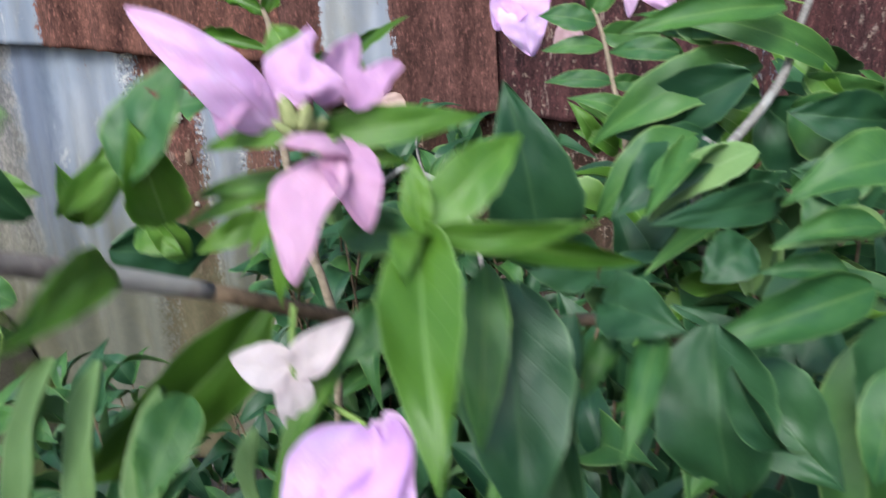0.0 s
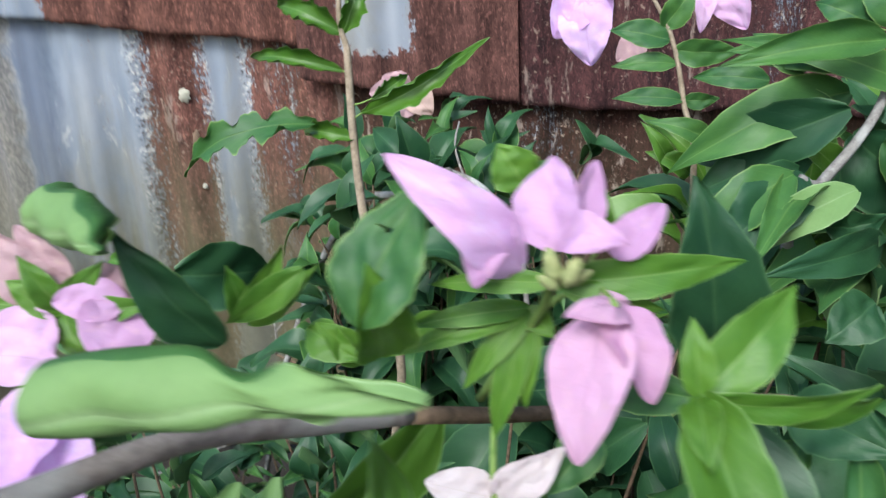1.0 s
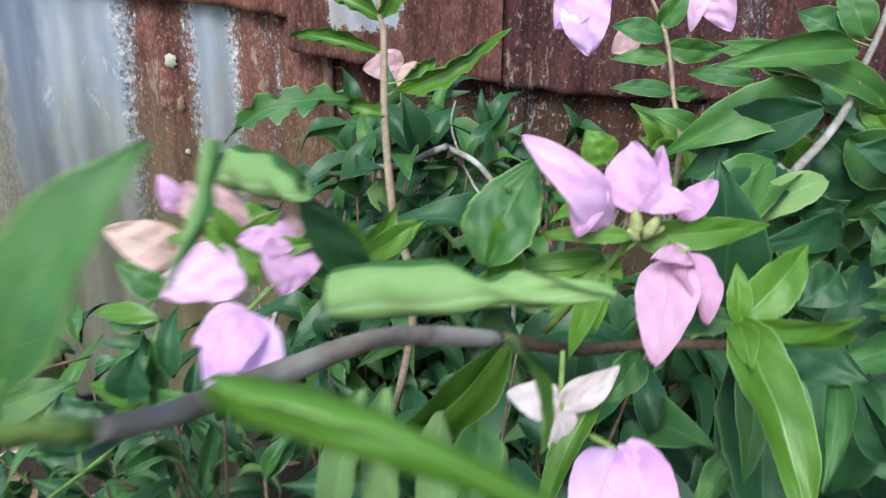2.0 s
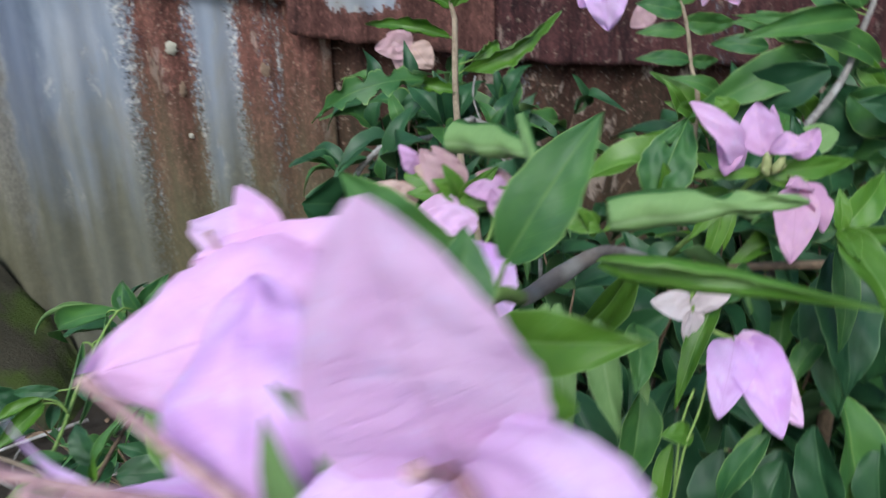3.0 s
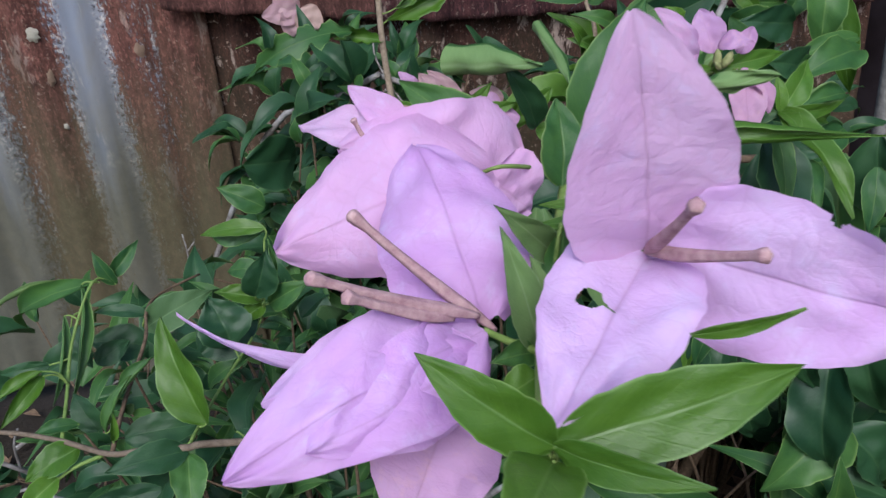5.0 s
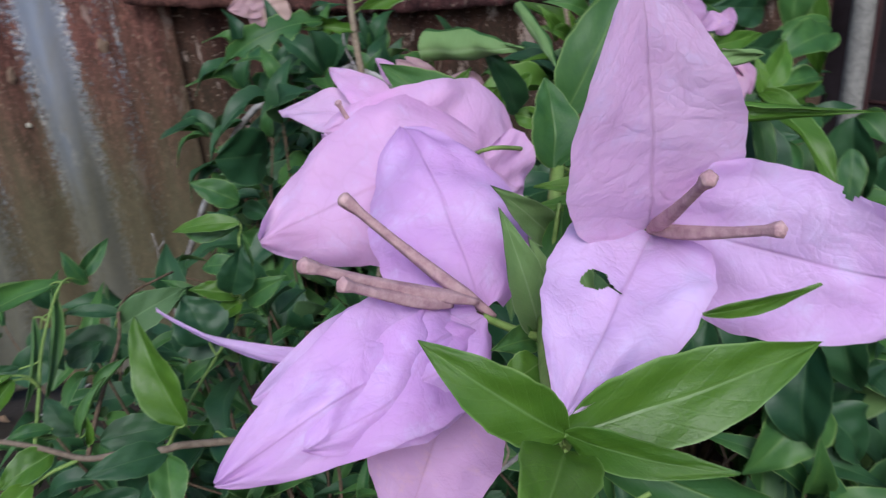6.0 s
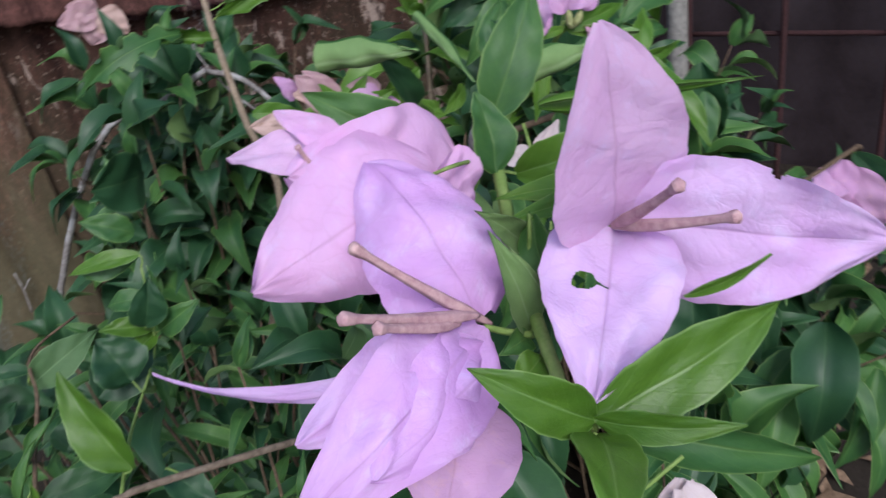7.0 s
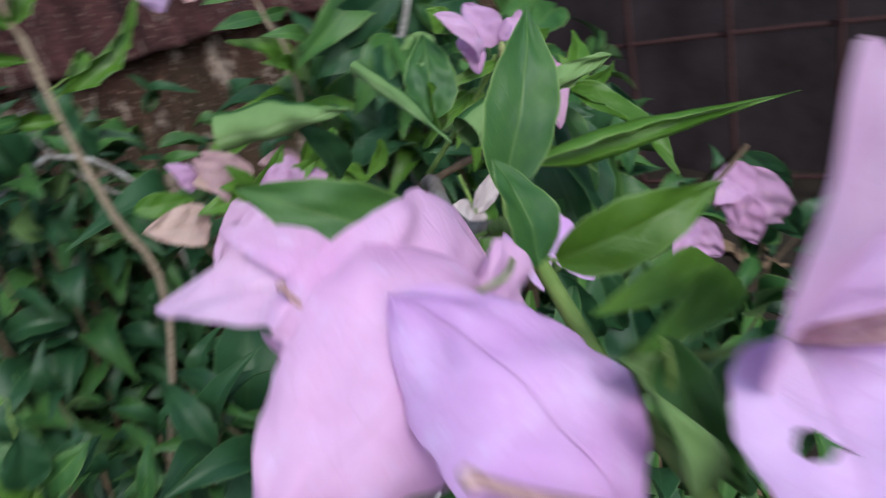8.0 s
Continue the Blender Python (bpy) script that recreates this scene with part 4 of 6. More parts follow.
bract(flower_u, (0.0035, 0.3450, 0.6680), (0.0090, 0.3350, 0.6466), 0.0125, (0.3226, -0.8231, 0.4674), PINK, arch=0.12)
bract(flower_u, (0.0021, 0.3480, 0.6676), (-0.0099, 0.3400, 0.6623), 0.0101, (0.1483, -0.6952, 0.7033), ROSE, arch=0.1)
bract(flower_t, (0.0090, 0.3640, 0.6827), (0.0075, 0.3560, 0.6694), 0.0150, (0.45, -0.85, 0.25), BLUSH, arch=0.14)
bract(flower_t, (0.0114, 0.3640, 0.6831), (-0.0009, 0.3660, 0.6875), 0.0078, (0.2, -0.85, 0.5), FADED, arch=0.12)
bract(flower_t, (0.0103, 0.3620, 0.6825), (-0.0047, 0.3600, 0.6828), 0.0089, (0.3, -0.8, 0.5), BLUSH, arch=0.12)
bract(flower_s, (-0.0213, 0.3660, 0.6879), (-0.0271, 0.3660, 0.6978), 0.0067, (0.3, -0.9, 0.2), BLUSH, arch=0.2)
bract(flower_s, (-0.0092, 0.3660, 0.6847), (-0.0231, 0.3660, 0.6914), 0.0094, (0.1, -0.9, 0.3), WITHER, arch=0.12)
bract(flower_u, (-0.0003, 0.3520, 0.6734), (-0.0210, 0.3500, 0.6758), 0.0113, (0.0, -0.8, 0.6), ROSE, arch=0.15, rumple=0.1)
stem(flower_u, [(0.0027, 0.3450, 0.6697), (0.0053, 0.3600, 0.6715), (0.0058, 0.3680, 0.6725)], 0.0006, 0.0008, GREEN, name="pedicel")
leaf(small, (-0.0062, 0.3650, 0.6787), (-0.0252, 0.3620, 0.6817), 0.0072, (0.2097, -0.8612, 0.4630), YOUNG, LEAF)
leaf(small, (-0.0062, 0.3650, 0.6787), (-0.0160, 0.3620, 0.6866), 0.0071, (0.4878, -0.8239, 0.2884), YOUNG, LEAF)
leaf(small, (-0.0062, 0.3650, 0.6787), (0.0070, 0.3620, 0.6910), 0.0070, (-0.0669, -0.9835, -0.1683), YOUNG, LEAF)
leaf(small, (-0.0062, 0.3650, 0.6787), (0.0174, 0.3620, 0.6824), 0.0070, (-0.1401, -0.9854, 0.0966), YOUNG, LEAF)
leaf(small, (-0.0062, 0.3650, 0.6787), (-0.0122, 0.3620, 0.6921), 0.0062, (0.5216, -0.8522, 0.0407), YOUNG, LEAF)
leaf(small, (-0.0062, 0.3650, 0.6787), (-0.0005, 0.3620, 0.6687), 0.0071, (0.0162, -0.9553, 0.2951), YOUNG, LEAF)

# ---- right bush, hanging flowers ----
right = thing("bougainvillea_bush", "bougainvillea branch with large hanging green leaves and two pale flowers", "bougainvillea", "bougainvillea shoots")
flower_e = flower(right, "hanging pale lilac flower")
bract(flower_e, (0.0990, 0.3791, 0.6155), (0.0866, 0.3521, 0.5979), 0.0185, (-0.0210, -0.5387, 0.8422), PINK, arch=0.12, fold=0.25)
bract(flower_e, (0.1030, 0.3791, 0.6155), (0.1077, 0.3450, 0.5945), 0.0212, (-0.2895, -0.5300, 0.7971), PINK, arch=0.12, fold=0.25)
bract(flower_e, (0.1010, 0.3831, 0.6155), (0.1165, 0.3500, 0.5957), 0.0184, (-0.3675, -0.5983, 0.7120), ROSE, arch=0.1)
stem(right, [(0.0878, 0.3700, 0.6111), (0.0843, 0.3650, 0.5943), (0.0782, 0.3600, 0.5772), (0.0754, 0.3600, 0.5447)], 0.0006, 0.0005, GREEN)
stem(right, [(0.0826, 0.3700, 0.5987), (0.0777, 0.3650, 0.5840), (0.0761, 0.3600, 0.5503)], 0.0006, 0.0005, GREEN)
leaf(right, (0.0823, 0.3650, 0.5814), (0.0686, 0.3600, 0.5848), 0.0093, (0.3958, -0.6407, 0.6580), YOUNG, UNDER)
leaf(right, (0.1092, 0.3600, 0.5851), (0.0937, 0.3600, 0.5505), 0.0110, (-0.7365, -0.5910, 0.3291), LEAF, UNDER, arch=0.15)
flower_w = flower(right, "small cream flower of three rounded bracts")
bract(flower_w, (0.0818, 0.3796, 0.6290), (0.0657, 0.3800, 0.6319), 0.0114, (0.0639, -0.8839, 0.4633), PALE, arch=0.08)
bract(flower_w, (0.0818, 0.3796, 0.6290), (0.0975, 0.3800, 0.6423), 0.0102, (-0.0201, -0.9984, 0.0521), PALE, arch=0.08)
bract(flower_w, (0.0818, 0.3796, 0.6290), (0.0804, 0.3800, 0.6116), 0.0093, (0.3804, -0.9234, -0.0509), PALE, arch=0.08)
stem(right, [(0.0815, 0.3850, 0.6440), (0.0818, 0.3796, 0.6290), (0.0847, 0.3850, 0.6203), (0.0990, 0.3791, 0.6155)], 0.0008, 0.0008, GREEN)
leaf(right, (0.2401, 0.6700, 0.6838), (0.1485, 0.6600, 0.6462), 0.0313, (-0.0850, -0.8915, 0.4449), LEAF, UNDER, arch=0.18, hook=0.12, fold=0.3, wave=0.07, nu=18, nv=8)
leaf(right, (0.2784, 0.6700, 0.6786), (0.1762, 0.6600, 0.7156), 0.0199, (0.1838, -0.9505, 0.2504), LEAF, UNDER, arch=0.18, hook=0.12, fold=0.3, wave=0.07, nu=18, nv=8)
leaf(right, (0.2003, 0.6100, 0.6532), (0.1514, 0.6000, 0.6158), 0.0259, (-0.1912, -0.8566, 0.4792), LEAF, UNDER, arch=0.18, hook=0.12, fold=0.3, wave=0.07, nu=18, nv=8)
leaf(right, (0.1777, 0.6900, 0.6529), (0.1390, 0.6800, 0.6703), 0.0137, (0.3603, -0.8860, 0.2919), LEAF, UNDER, arch=0.18, hook=0.12, fold=0.3, wave=0.07, nu=18, nv=8)
leaf(right, (0.2427, 0.6800, 0.6650), (0.1596, 0.6700, 0.6557), 0.0253, (0.0578, -0.8932, 0.4460), LEAF, UNDER, arch=0.18, hook=0.12, fold=0.3, wave=0.07, nu=18, nv=8)
leaf(right, (0.2523, 0.6500, 0.6609), (0.2953, 0.6400, 0.6428), 0.0359, (-0.3138, -0.9188, -0.2394), LEAF, UNDER, arch=0.18, hook=0.12, fold=0.3, wave=0.07, nu=18, nv=8)
leaf(right, (0.2619, 0.6700, 0.6737), (0.3060, 0.6600, 0.6660), 0.0188, (-0.2583, -0.9237, -0.2829), LEAF, UNDER, arch=0.18, hook=0.12, fold=0.3, wave=0.07, nu=18, nv=8)
leaf(right, (0.2670, 0.6700, 0.6822), (0.2823, 0.6600, 0.6586), 0.0153, (-0.5831, -0.8117, -0.0333), YOUNG, UNDER, arch=0.18, hook=0.12, fold=0.3, wave=0.07, nu=18, nv=8)
leaf(right, (0.2373, 0.6700, 0.6414), (0.2117, 0.6600, 0.6620), 0.0166, (0.4216, -0.9028, 0.0847), YOUNG, UNDER, arch=0.18, hook=0.12, fold=0.3, wave=0.07, nu=18, nv=8)
leaf(right, (0.2085, 0.6300, 0.6331), (0.1658, 0.6200, 0.6391), 0.0181, (0.2628, -0.8528, 0.4512), LEAF, UNDER, arch=0.18, hook=0.12, fold=0.3, wave=0.07, nu=18, nv=8)
leaf(right, (0.2166, 0.6100, 0.6278), (0.2400, 0.6000, 0.6343), 0.0205, (-0.3320, -0.9180, -0.2168), DARK, UNDER, arch=0.18, hook=0.12, fold=0.3, wave=0.07, nu=18, nv=8)
leaf(right, (0.2381, 0.5800, 0.6327), (0.2728, 0.5700, 0.6407), 0.0248, (-0.2345, -0.9562, -0.1749), LEAF, UNDER, arch=0.18, hook=0.12, fold=0.3, wave=0.07, nu=18, nv=8)
leaf(right, (0.2541, 0.5100, 0.6308), (0.2150, 0.5000, 0.6263), 0.0135, (0.1245, -0.7696, 0.6263), UNDER, UNDER, arch=0.18, hook=0.12, fold=0.3, wave=0.07, nu=18, nv=8)
leaf(right, (0.2290, 0.6100, 0.6453), (0.1773, 0.6000, 0.6153), 0.0203, (-0.1515, -0.8292, 0.5381), UNDER, UNDER, arch=0.18, hook=0.12, fold=0.3, wave=0.07, nu=18, nv=8)
leaf(right, (0.2585, 0.5700, 0.6315), (0.2390, 0.5600, 0.6144), 0.0215, (-0.2278, -0.7044, 0.6722), LEAF, UNDER, arch=0.18, hook=0.12, fold=0.3, wave=0.07, nu=18, nv=8)
leaf(right, (0.1547, 0.7100, 0.6326), (0.1382, 0.7000, 0.6656), 0.0125, (0.4683, -0.8829, -0.0347), YOUNG, UNDER, arch=0.18, hook=0.12, fold=0.3, wave=0.07, nu=18, nv=8)
leaf(right, (0.1667, 0.7100, 0.6322), (0.1413, 0.7000, 0.6484), 0.0143, (0.4778, -0.8489, 0.2259), YOUNG, UNDER, arch=0.18, hook=0.12, fold=0.3, wave=0.07, nu=18, nv=8)
leaf(right, (0.2141, 0.7100, 0.7003), (0.1845, 0.7000, 0.7054), 0.0143, (0.3494, -0.8976, 0.2689), LEAF, UNDER, arch=0.18, hook=0.12, fold=0.3, wave=0.07, nu=18, nv=8)
leaf(right, (0.1983, 0.7100, 0.6851), (0.1941, 0.7000, 0.7016), 0.0107, (0.3664, -0.8345, -0.4116), LEAF, UNDER, arch=0.18, hook=0.12, fold=0.3, wave=0.07, nu=18, nv=8)
leaf(right, (0.1339, 0.3850, 0.6495), (0.1377, 0.3650, 0.5991), 0.0258, (0.1102, -0.9212, 0.3731), DARK, DULL)
leaf(right, (0.1305, 0.3750, 0.6565), (0.1296, 0.3600, 0.6207), 0.0108, (0.1475, -0.9136, 0.3790), LEAF, DULL)
leaf(right, (0.1687, 0.4100, 0.6287), (0.1586, 0.3800, 0.6056), 0.0116, (0.0770, -0.6238, 0.7778), LEAF, UNDER, curl=1.3)
leaf(right, (0.1584, 0.4200, 0.6240), (0.1492, 0.4100, 0.6085), 0.0106, (-0.0890, -0.8126, 0.5759), LEAF, UNDER, curl=1.3)
leaf(right, (0.2291, 0.6320, 0.6801), (0.1646, 0.6900, 0.6452), 0.0327, (-0.6111, -0.7754, -0.1594), DARK, DULL)
leaf(right, (0.2068, 0.6200, 0.6517), (0.1594, 0.5800, 0.6188), 0.0313, (0.2148, -0.7598, 0.6136), DARK, DULL)
leaf(right, (0.2178, 0.6300, 0.6438), (0.1741, 0.5600, 0.6244), 0.0266, (0.0086, -0.2724, 0.9621), LEAF, UNDER, curl=1.3)
leaf(right, (0.2392, 0.6000, 0.6235), (0.1754, 0.5500, 0.6229), 0.0189, (0.5848, -0.7499, 0.3092), DARK, DULL)
leaf(right, (0.2503, 0.5000, 0.6323), (0.2119, 0.4900, 0.6290), 0.0161, (0.1083, -0.6579, 0.7453), LEAF, UNDER, curl=1.3)
leaf(right, (0.2449, 0.4900, 0.6141), (0.1842, 0.4700, 0.5989), 0.0253, (0.1700, -0.8691, 0.4645), LEAF, UNDER, curl=1.3)
leaf(right, (0.1994, 0.4900, 0.5844), (0.2313, 0.4600, 0.5545), 0.0346, (-0.2778, -0.8100, 0.5164), DARK, DULL)
leaf(right, (0.1985, 0.4900, 0.5822), (0.1821, 0.4600, 0.5474), 0.0279, (0.2836, -0.7876, 0.5470), LEAF, DULL)
leaf(right, (0.2458, 0.5300, 0.5872), (0.2171, 0.5200, 0.5717), 0.0298, (0.0197, -0.8564, 0.5159), DARK, DULL)
leaf(right, (0.2452, 0.6400, 0.7114), (0.1648, 0.6200, 0.7031), 0.0246, (0.1900, -0.9123, 0.3628), LEAF, UNDER, curl=1.3)
leaf(right, (0.2918, 0.6300, 0.6538), (0.2444, 0.6200, 0.6611), 0.0280, (0.2120, -0.9764, 0.0400), DARK, DULL)
leaf(right, (0.0645, 0.4050, 0.6363), (0.0059, 0.3900, 0.5876), 0.0256, (0.4641, -0.8327, -0.3021), FRESH, DULL)
leaf(right, (0.0586, 0.3700, 0.6267), (0.0560, 0.3500, 0.6095), 0.0140, (0.3892, -0.6292, 0.6728), LEAF, DULL)
leaf(right, (0.0658, 0.3400, 0.6677), (0.0745, 0.3000, 0.6654), 0.0090, (0.8100, 0.1439, 0.5685), FRESH, UNDER)
leaf(right, (0.0377, 0.3900, 0.6799), (0.0169, 0.3900, 0.6660), 0.0079, (0.0496, -0.9960, -0.0743), YOUNG, LEAF)
leaf(right, (0.0603, 0.3700, 0.6677), (0.0620, 0.3600, 0.6916), 0.0147, (0.5670, -0.7450, -0.3514), YOUNG, YOUNG, curl=0.8)
leaf(right, (-0.0315, 0.4200, 0.6718), (-0.0100, 0.4200, 0.6668), 0.0089, (0.0746, -0.9433, 0.3233), YOUNG, LEAF)
leaf(right, (0.0656, 0.4100, 0.6613), (0.0488, 0.4000, 0.6531), 0.0079, (0.4284, -0.8819, 0.1966), YOUNG, LEAF)
leaf(right, (0.1042, 0.3900, 0.6423), (0.0933, 0.3800, 0.6302), 0.0110, (0.3392, -0.8526, 0.3976), LEAF, DULL)
leaf(right, (0.1540, 0.4500, 0.6327), (0.1245, 0.4400, 0.6464), 0.0190, (0.3743, -0.9171, 0.1376), DARK, DULL)
leaf(right, (0.2130, 0.5300, 0.6200), (0.1929, 0.5200, 0.6070), 0.0213, (0.1234, -0.8709, 0.4757), DARK, DULL)
leaf(right, (0.2750, 0.5800, 0.6316), (0.2331, 0.5600, 0.6437), 0.0271, (0.4323, -0.9017, 0.0040), DARK, DULL)
leaf(right, (0.2402, 0.4500, 0.6025), (0.2327, 0.4400, 0.5671), 0.0157, (-0.3333, -0.8866, 0.3206), LEAF, DULL)
leaf(right, (0.1767, 0.5000, 0.5726), (0.1832, 0.5000, 0.5490), 0.0208, (0.0438, -0.9990, 0.0121), DARK, DULL)
leaf(right, (0.2396, 0.5000, 0.6172), (0.2097, 0.5000, 0.6163), 0.0134, (-0.0169, -0.7971, 0.6036), LEAF, UNDER, curl=1.3)
leaf(right, (0.0250, 0.3700, 0.6355), (0.0166, 0.3600, 0.5821), 0.0138, (-0.3096, -0.9246, 0.2219), UNDER, DULL, curl=0.9, wave=0.07)
leaf(right, (0.0302, 0.3800, 0.6308), (0.0354, 0.3600, 0.5765), 0.0142, (-0.2827, -0.9086, 0.3075), UNDER, DULL, curl=0.9, wave=0.07)
leaf(right, (0.0461, 0.3800, 0.6240), (0.0537, 0.3600, 0.5828), 0.0152, (-0.3391, -0.8693, 0.3597), UNDER, DULL, curl=0.9, wave=0.07)
leaf(right, (0.0642, 0.3900, 0.6081), (0.0681, 0.3800, 0.5855), 0.0086, (-0.3861, -0.8664, 0.3166), UNDER, UNDER, curl=0.9, wave=0.07)
leaf(right, (0.0954, 0.3900, 0.6328), (0.0761, 0.3700, 0.5901), 0.0104, (-0.4593, -0.7068, 0.5380), FRESH, UNDER, curl=0.9, wave=0.07)
leaf(right, (0.1418, 0.4000, 0.6049), (0.1255, 0.3900, 0.5859), 0.0115, (-0.4620, -0.5587, 0.6887), LEAF, UNDER, curl=0.9, wave=0.07)
leaf(right, (0.1467, 0.4100, 0.6328), (0.1497, 0.3900, 0.5728), 0.0257, (-0.6263, -0.7484, 0.2184), DARK, UNDER, curl=0.9, wave=0.07)
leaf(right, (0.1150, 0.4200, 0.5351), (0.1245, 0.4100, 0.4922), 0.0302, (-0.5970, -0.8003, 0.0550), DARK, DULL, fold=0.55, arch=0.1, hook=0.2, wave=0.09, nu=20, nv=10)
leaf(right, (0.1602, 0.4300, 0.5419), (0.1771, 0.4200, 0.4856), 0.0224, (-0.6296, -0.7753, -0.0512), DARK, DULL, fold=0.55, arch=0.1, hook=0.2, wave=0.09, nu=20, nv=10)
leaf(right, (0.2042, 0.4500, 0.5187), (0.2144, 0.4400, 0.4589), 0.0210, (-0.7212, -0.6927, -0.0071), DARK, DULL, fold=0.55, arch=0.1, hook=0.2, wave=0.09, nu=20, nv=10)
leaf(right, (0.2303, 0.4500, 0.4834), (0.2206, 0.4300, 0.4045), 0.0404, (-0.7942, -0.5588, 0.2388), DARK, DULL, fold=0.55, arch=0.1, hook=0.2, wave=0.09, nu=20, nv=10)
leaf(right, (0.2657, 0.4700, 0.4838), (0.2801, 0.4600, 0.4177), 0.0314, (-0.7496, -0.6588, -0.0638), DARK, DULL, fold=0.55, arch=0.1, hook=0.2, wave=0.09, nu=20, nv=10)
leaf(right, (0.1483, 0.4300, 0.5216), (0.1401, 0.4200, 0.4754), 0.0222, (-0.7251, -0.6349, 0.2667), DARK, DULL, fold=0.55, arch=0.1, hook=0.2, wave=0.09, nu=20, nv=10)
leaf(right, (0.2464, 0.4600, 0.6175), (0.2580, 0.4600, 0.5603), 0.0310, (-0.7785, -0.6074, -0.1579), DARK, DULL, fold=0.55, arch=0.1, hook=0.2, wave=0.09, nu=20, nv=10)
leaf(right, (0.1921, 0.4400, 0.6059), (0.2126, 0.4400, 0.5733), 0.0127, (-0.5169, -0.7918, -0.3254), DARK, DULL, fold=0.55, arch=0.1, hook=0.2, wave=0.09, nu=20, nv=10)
stem(right, [(0.1980, 0.5000, 0.5811), (0.2200, 0.5500, 0.4000), (0.2000, 0.6200, 0.2000), (0.2000, 0.7000, 0.0000)], 0.0040, 0.0080, BROWN)
stem(right, [(0.1167, 0.4200, 0.5349), (0.1600, 0.5000, 0.4500), (0.2000, 0.6200, 0.2000)], 0.0012, 0.0030, BROWN)
leaf(right, (0.1907, 0.4700, 0.6082), (0.1972, 0.4600, 0.5425), 0.0384, (-0.3, -0.92, 0.25), DARK, DULL, fold=0.45, wave=0.1, arch=0.08, hook=0.15, nu=20, nv=10)
leaf(right, (0.2517, 0.5000, 0.5948), (0.2480, 0.4700, 0.4903), 0.0316, (-0.65, -0.72, 0.2), LEAF, DULL, fold=0.5, wave=0.1, arch=0.08, hook=0.15, nu=20, nv=10)
leaf(right, (0.2701, 0.5200, 0.6536), (0.2194, 0.5000, 0.6467), 0.0242, (0.1, -0.7, 0.7), LEAF, UNDER, fold=0.3, wave=0.1, arch=0.08, hook=0.15, nu=20, nv=10)
leaf(right, (0.1852, 0.4600, 0.5404), (0.1960, 0.4500, 0.4603), 0.0297, (0.4, -0.9, 0.2), LEAF, DULL, fold=0.5, wave=0.1, arch=0.08, hook=0.15, nu=20, nv=10)
leaf(right, (0.2205, 0.4700, 0.5091), (0.2324, 0.4600, 0.4243), 0.0297, (-0.5, -0.85, 0.1), DARK, DULL, fold=0.55, wave=0.1, arch=0.08, hook=0.15, nu=20, nv=10)
leaf(right, (0.2326, 0.5200, 0.5506), (0.2417, 0.5100, 0.4864), 0.0301, (0.3, -0.95, 0.1), DARK, DULL, fold=0.45, wave=0.1, arch=0.08, hook=0.15, nu=20, nv=10)
leaf(right, (0.1557, 0.4500, 0.5135), (0.1546, 0.4400, 0.4466), 0.0324, (-0.2, -0.95, 0.2), DARK, DULL, fold=0.4, wave=0.1, arch=0.08, hook=0.15, nu=20, nv=10)
leaf(right, (0.1291, 0.4600, 0.5221), (0.1180, 0.4500, 0.4386), 0.0307, (0.3, -0.9, 0.2), DARK, DULL, fold=0.45, wave=0.1, arch=0.08, hook=0.15, nu=20, nv=10)
leaf(right, (0.1312, 0.4200, 0.5498), (0.1111, 0.4100, 0.5034), 0.0080, (-0.7, -0.6, 0.3), YOUNG, UNDER, fold=0.7, wave=0.1, arch=0.08, hook=0.15, nu=20, nv=10)
leaf(right, (0.0876, 0.4100, 0.5449), (0.0824, 0.4000, 0.5089), 0.0096, (-0.6, -0.75, 0.3), YOUNG, UNDER, fold=0.7, wave=0.1, arch=0.08, hook=0.15, nu=20, nv=10)
leaf(right, (0.0715, 0.4100, 0.5731), (0.0647, 0.4000, 0.5248), 0.0187, (0.2, -0.9, 0.2), LEAF, UNDER, fold=0.5, wave=0.1, arch=0.08, hook=0.15, nu=20, nv=10)
leaf(right, (0.2473, 0.4600, 0.4274), (0.1905, 0.4400, 0.3916), 0.0410, (-0.2, -0.75, 0.6), LEAF, DULL, fold=0.55, wave=0.12, arch=0.1, hook=0.2, nu=20, nv=10)
leaf(right, (0.2709, 0.4800, 0.3963), (0.3033, 0.4700, 0.3513), 0.0433, (0.2, -0.8, 0.6), DARK, DULL, fold=0.4, wave=0.1, arch=0.08, hook=0.15, nu=20, nv=10)
leaf(right, (0.3176, 0.5600, 0.4969), (0.3155, 0.5500, 0.4196), 0.0354, (-0.5, -0.85, 0.1), LEAF, DULL, fold=0.5, wave=0.1, arch=0.08, hook=0.15, nu=20, nv=10)
leaf(right, (0.1988, 0.5000, 0.4323), (0.2164, 0.5000, 0.3817), 0.0280, (-0.3, -0.9, 0.2), DARK, DULL, fold=0.4, wave=0.1, arch=0.08, hook=0.15, nu=20, nv=10)
leaf(right, (0.3066, 0.6200, 0.6894), (0.3030, 0.6100, 0.6347), 0.0288, (-0.3, -0.9, 0.2), LEAF, UNDER, fold=0.4, wave=0.1, arch=0.1, hook=0.15)
leaf(right, (0.3249, 0.6000, 0.6449), (0.2613, 0.5900, 0.6327), 0.0148, (0.2, -0.7, 0.7), LEAF, UNDER, fold=0.4, wave=0.1, arch=0.1, hook=0.15)
leaf(right, (0.3330, 0.6400, 0.6737), (0.3458, 0.6300, 0.5929), 0.0241, (-0.6, -0.8, 0.1), FRESH, UNDER, fold=0.4, wave=0.1, arch=0.1, hook=0.15)
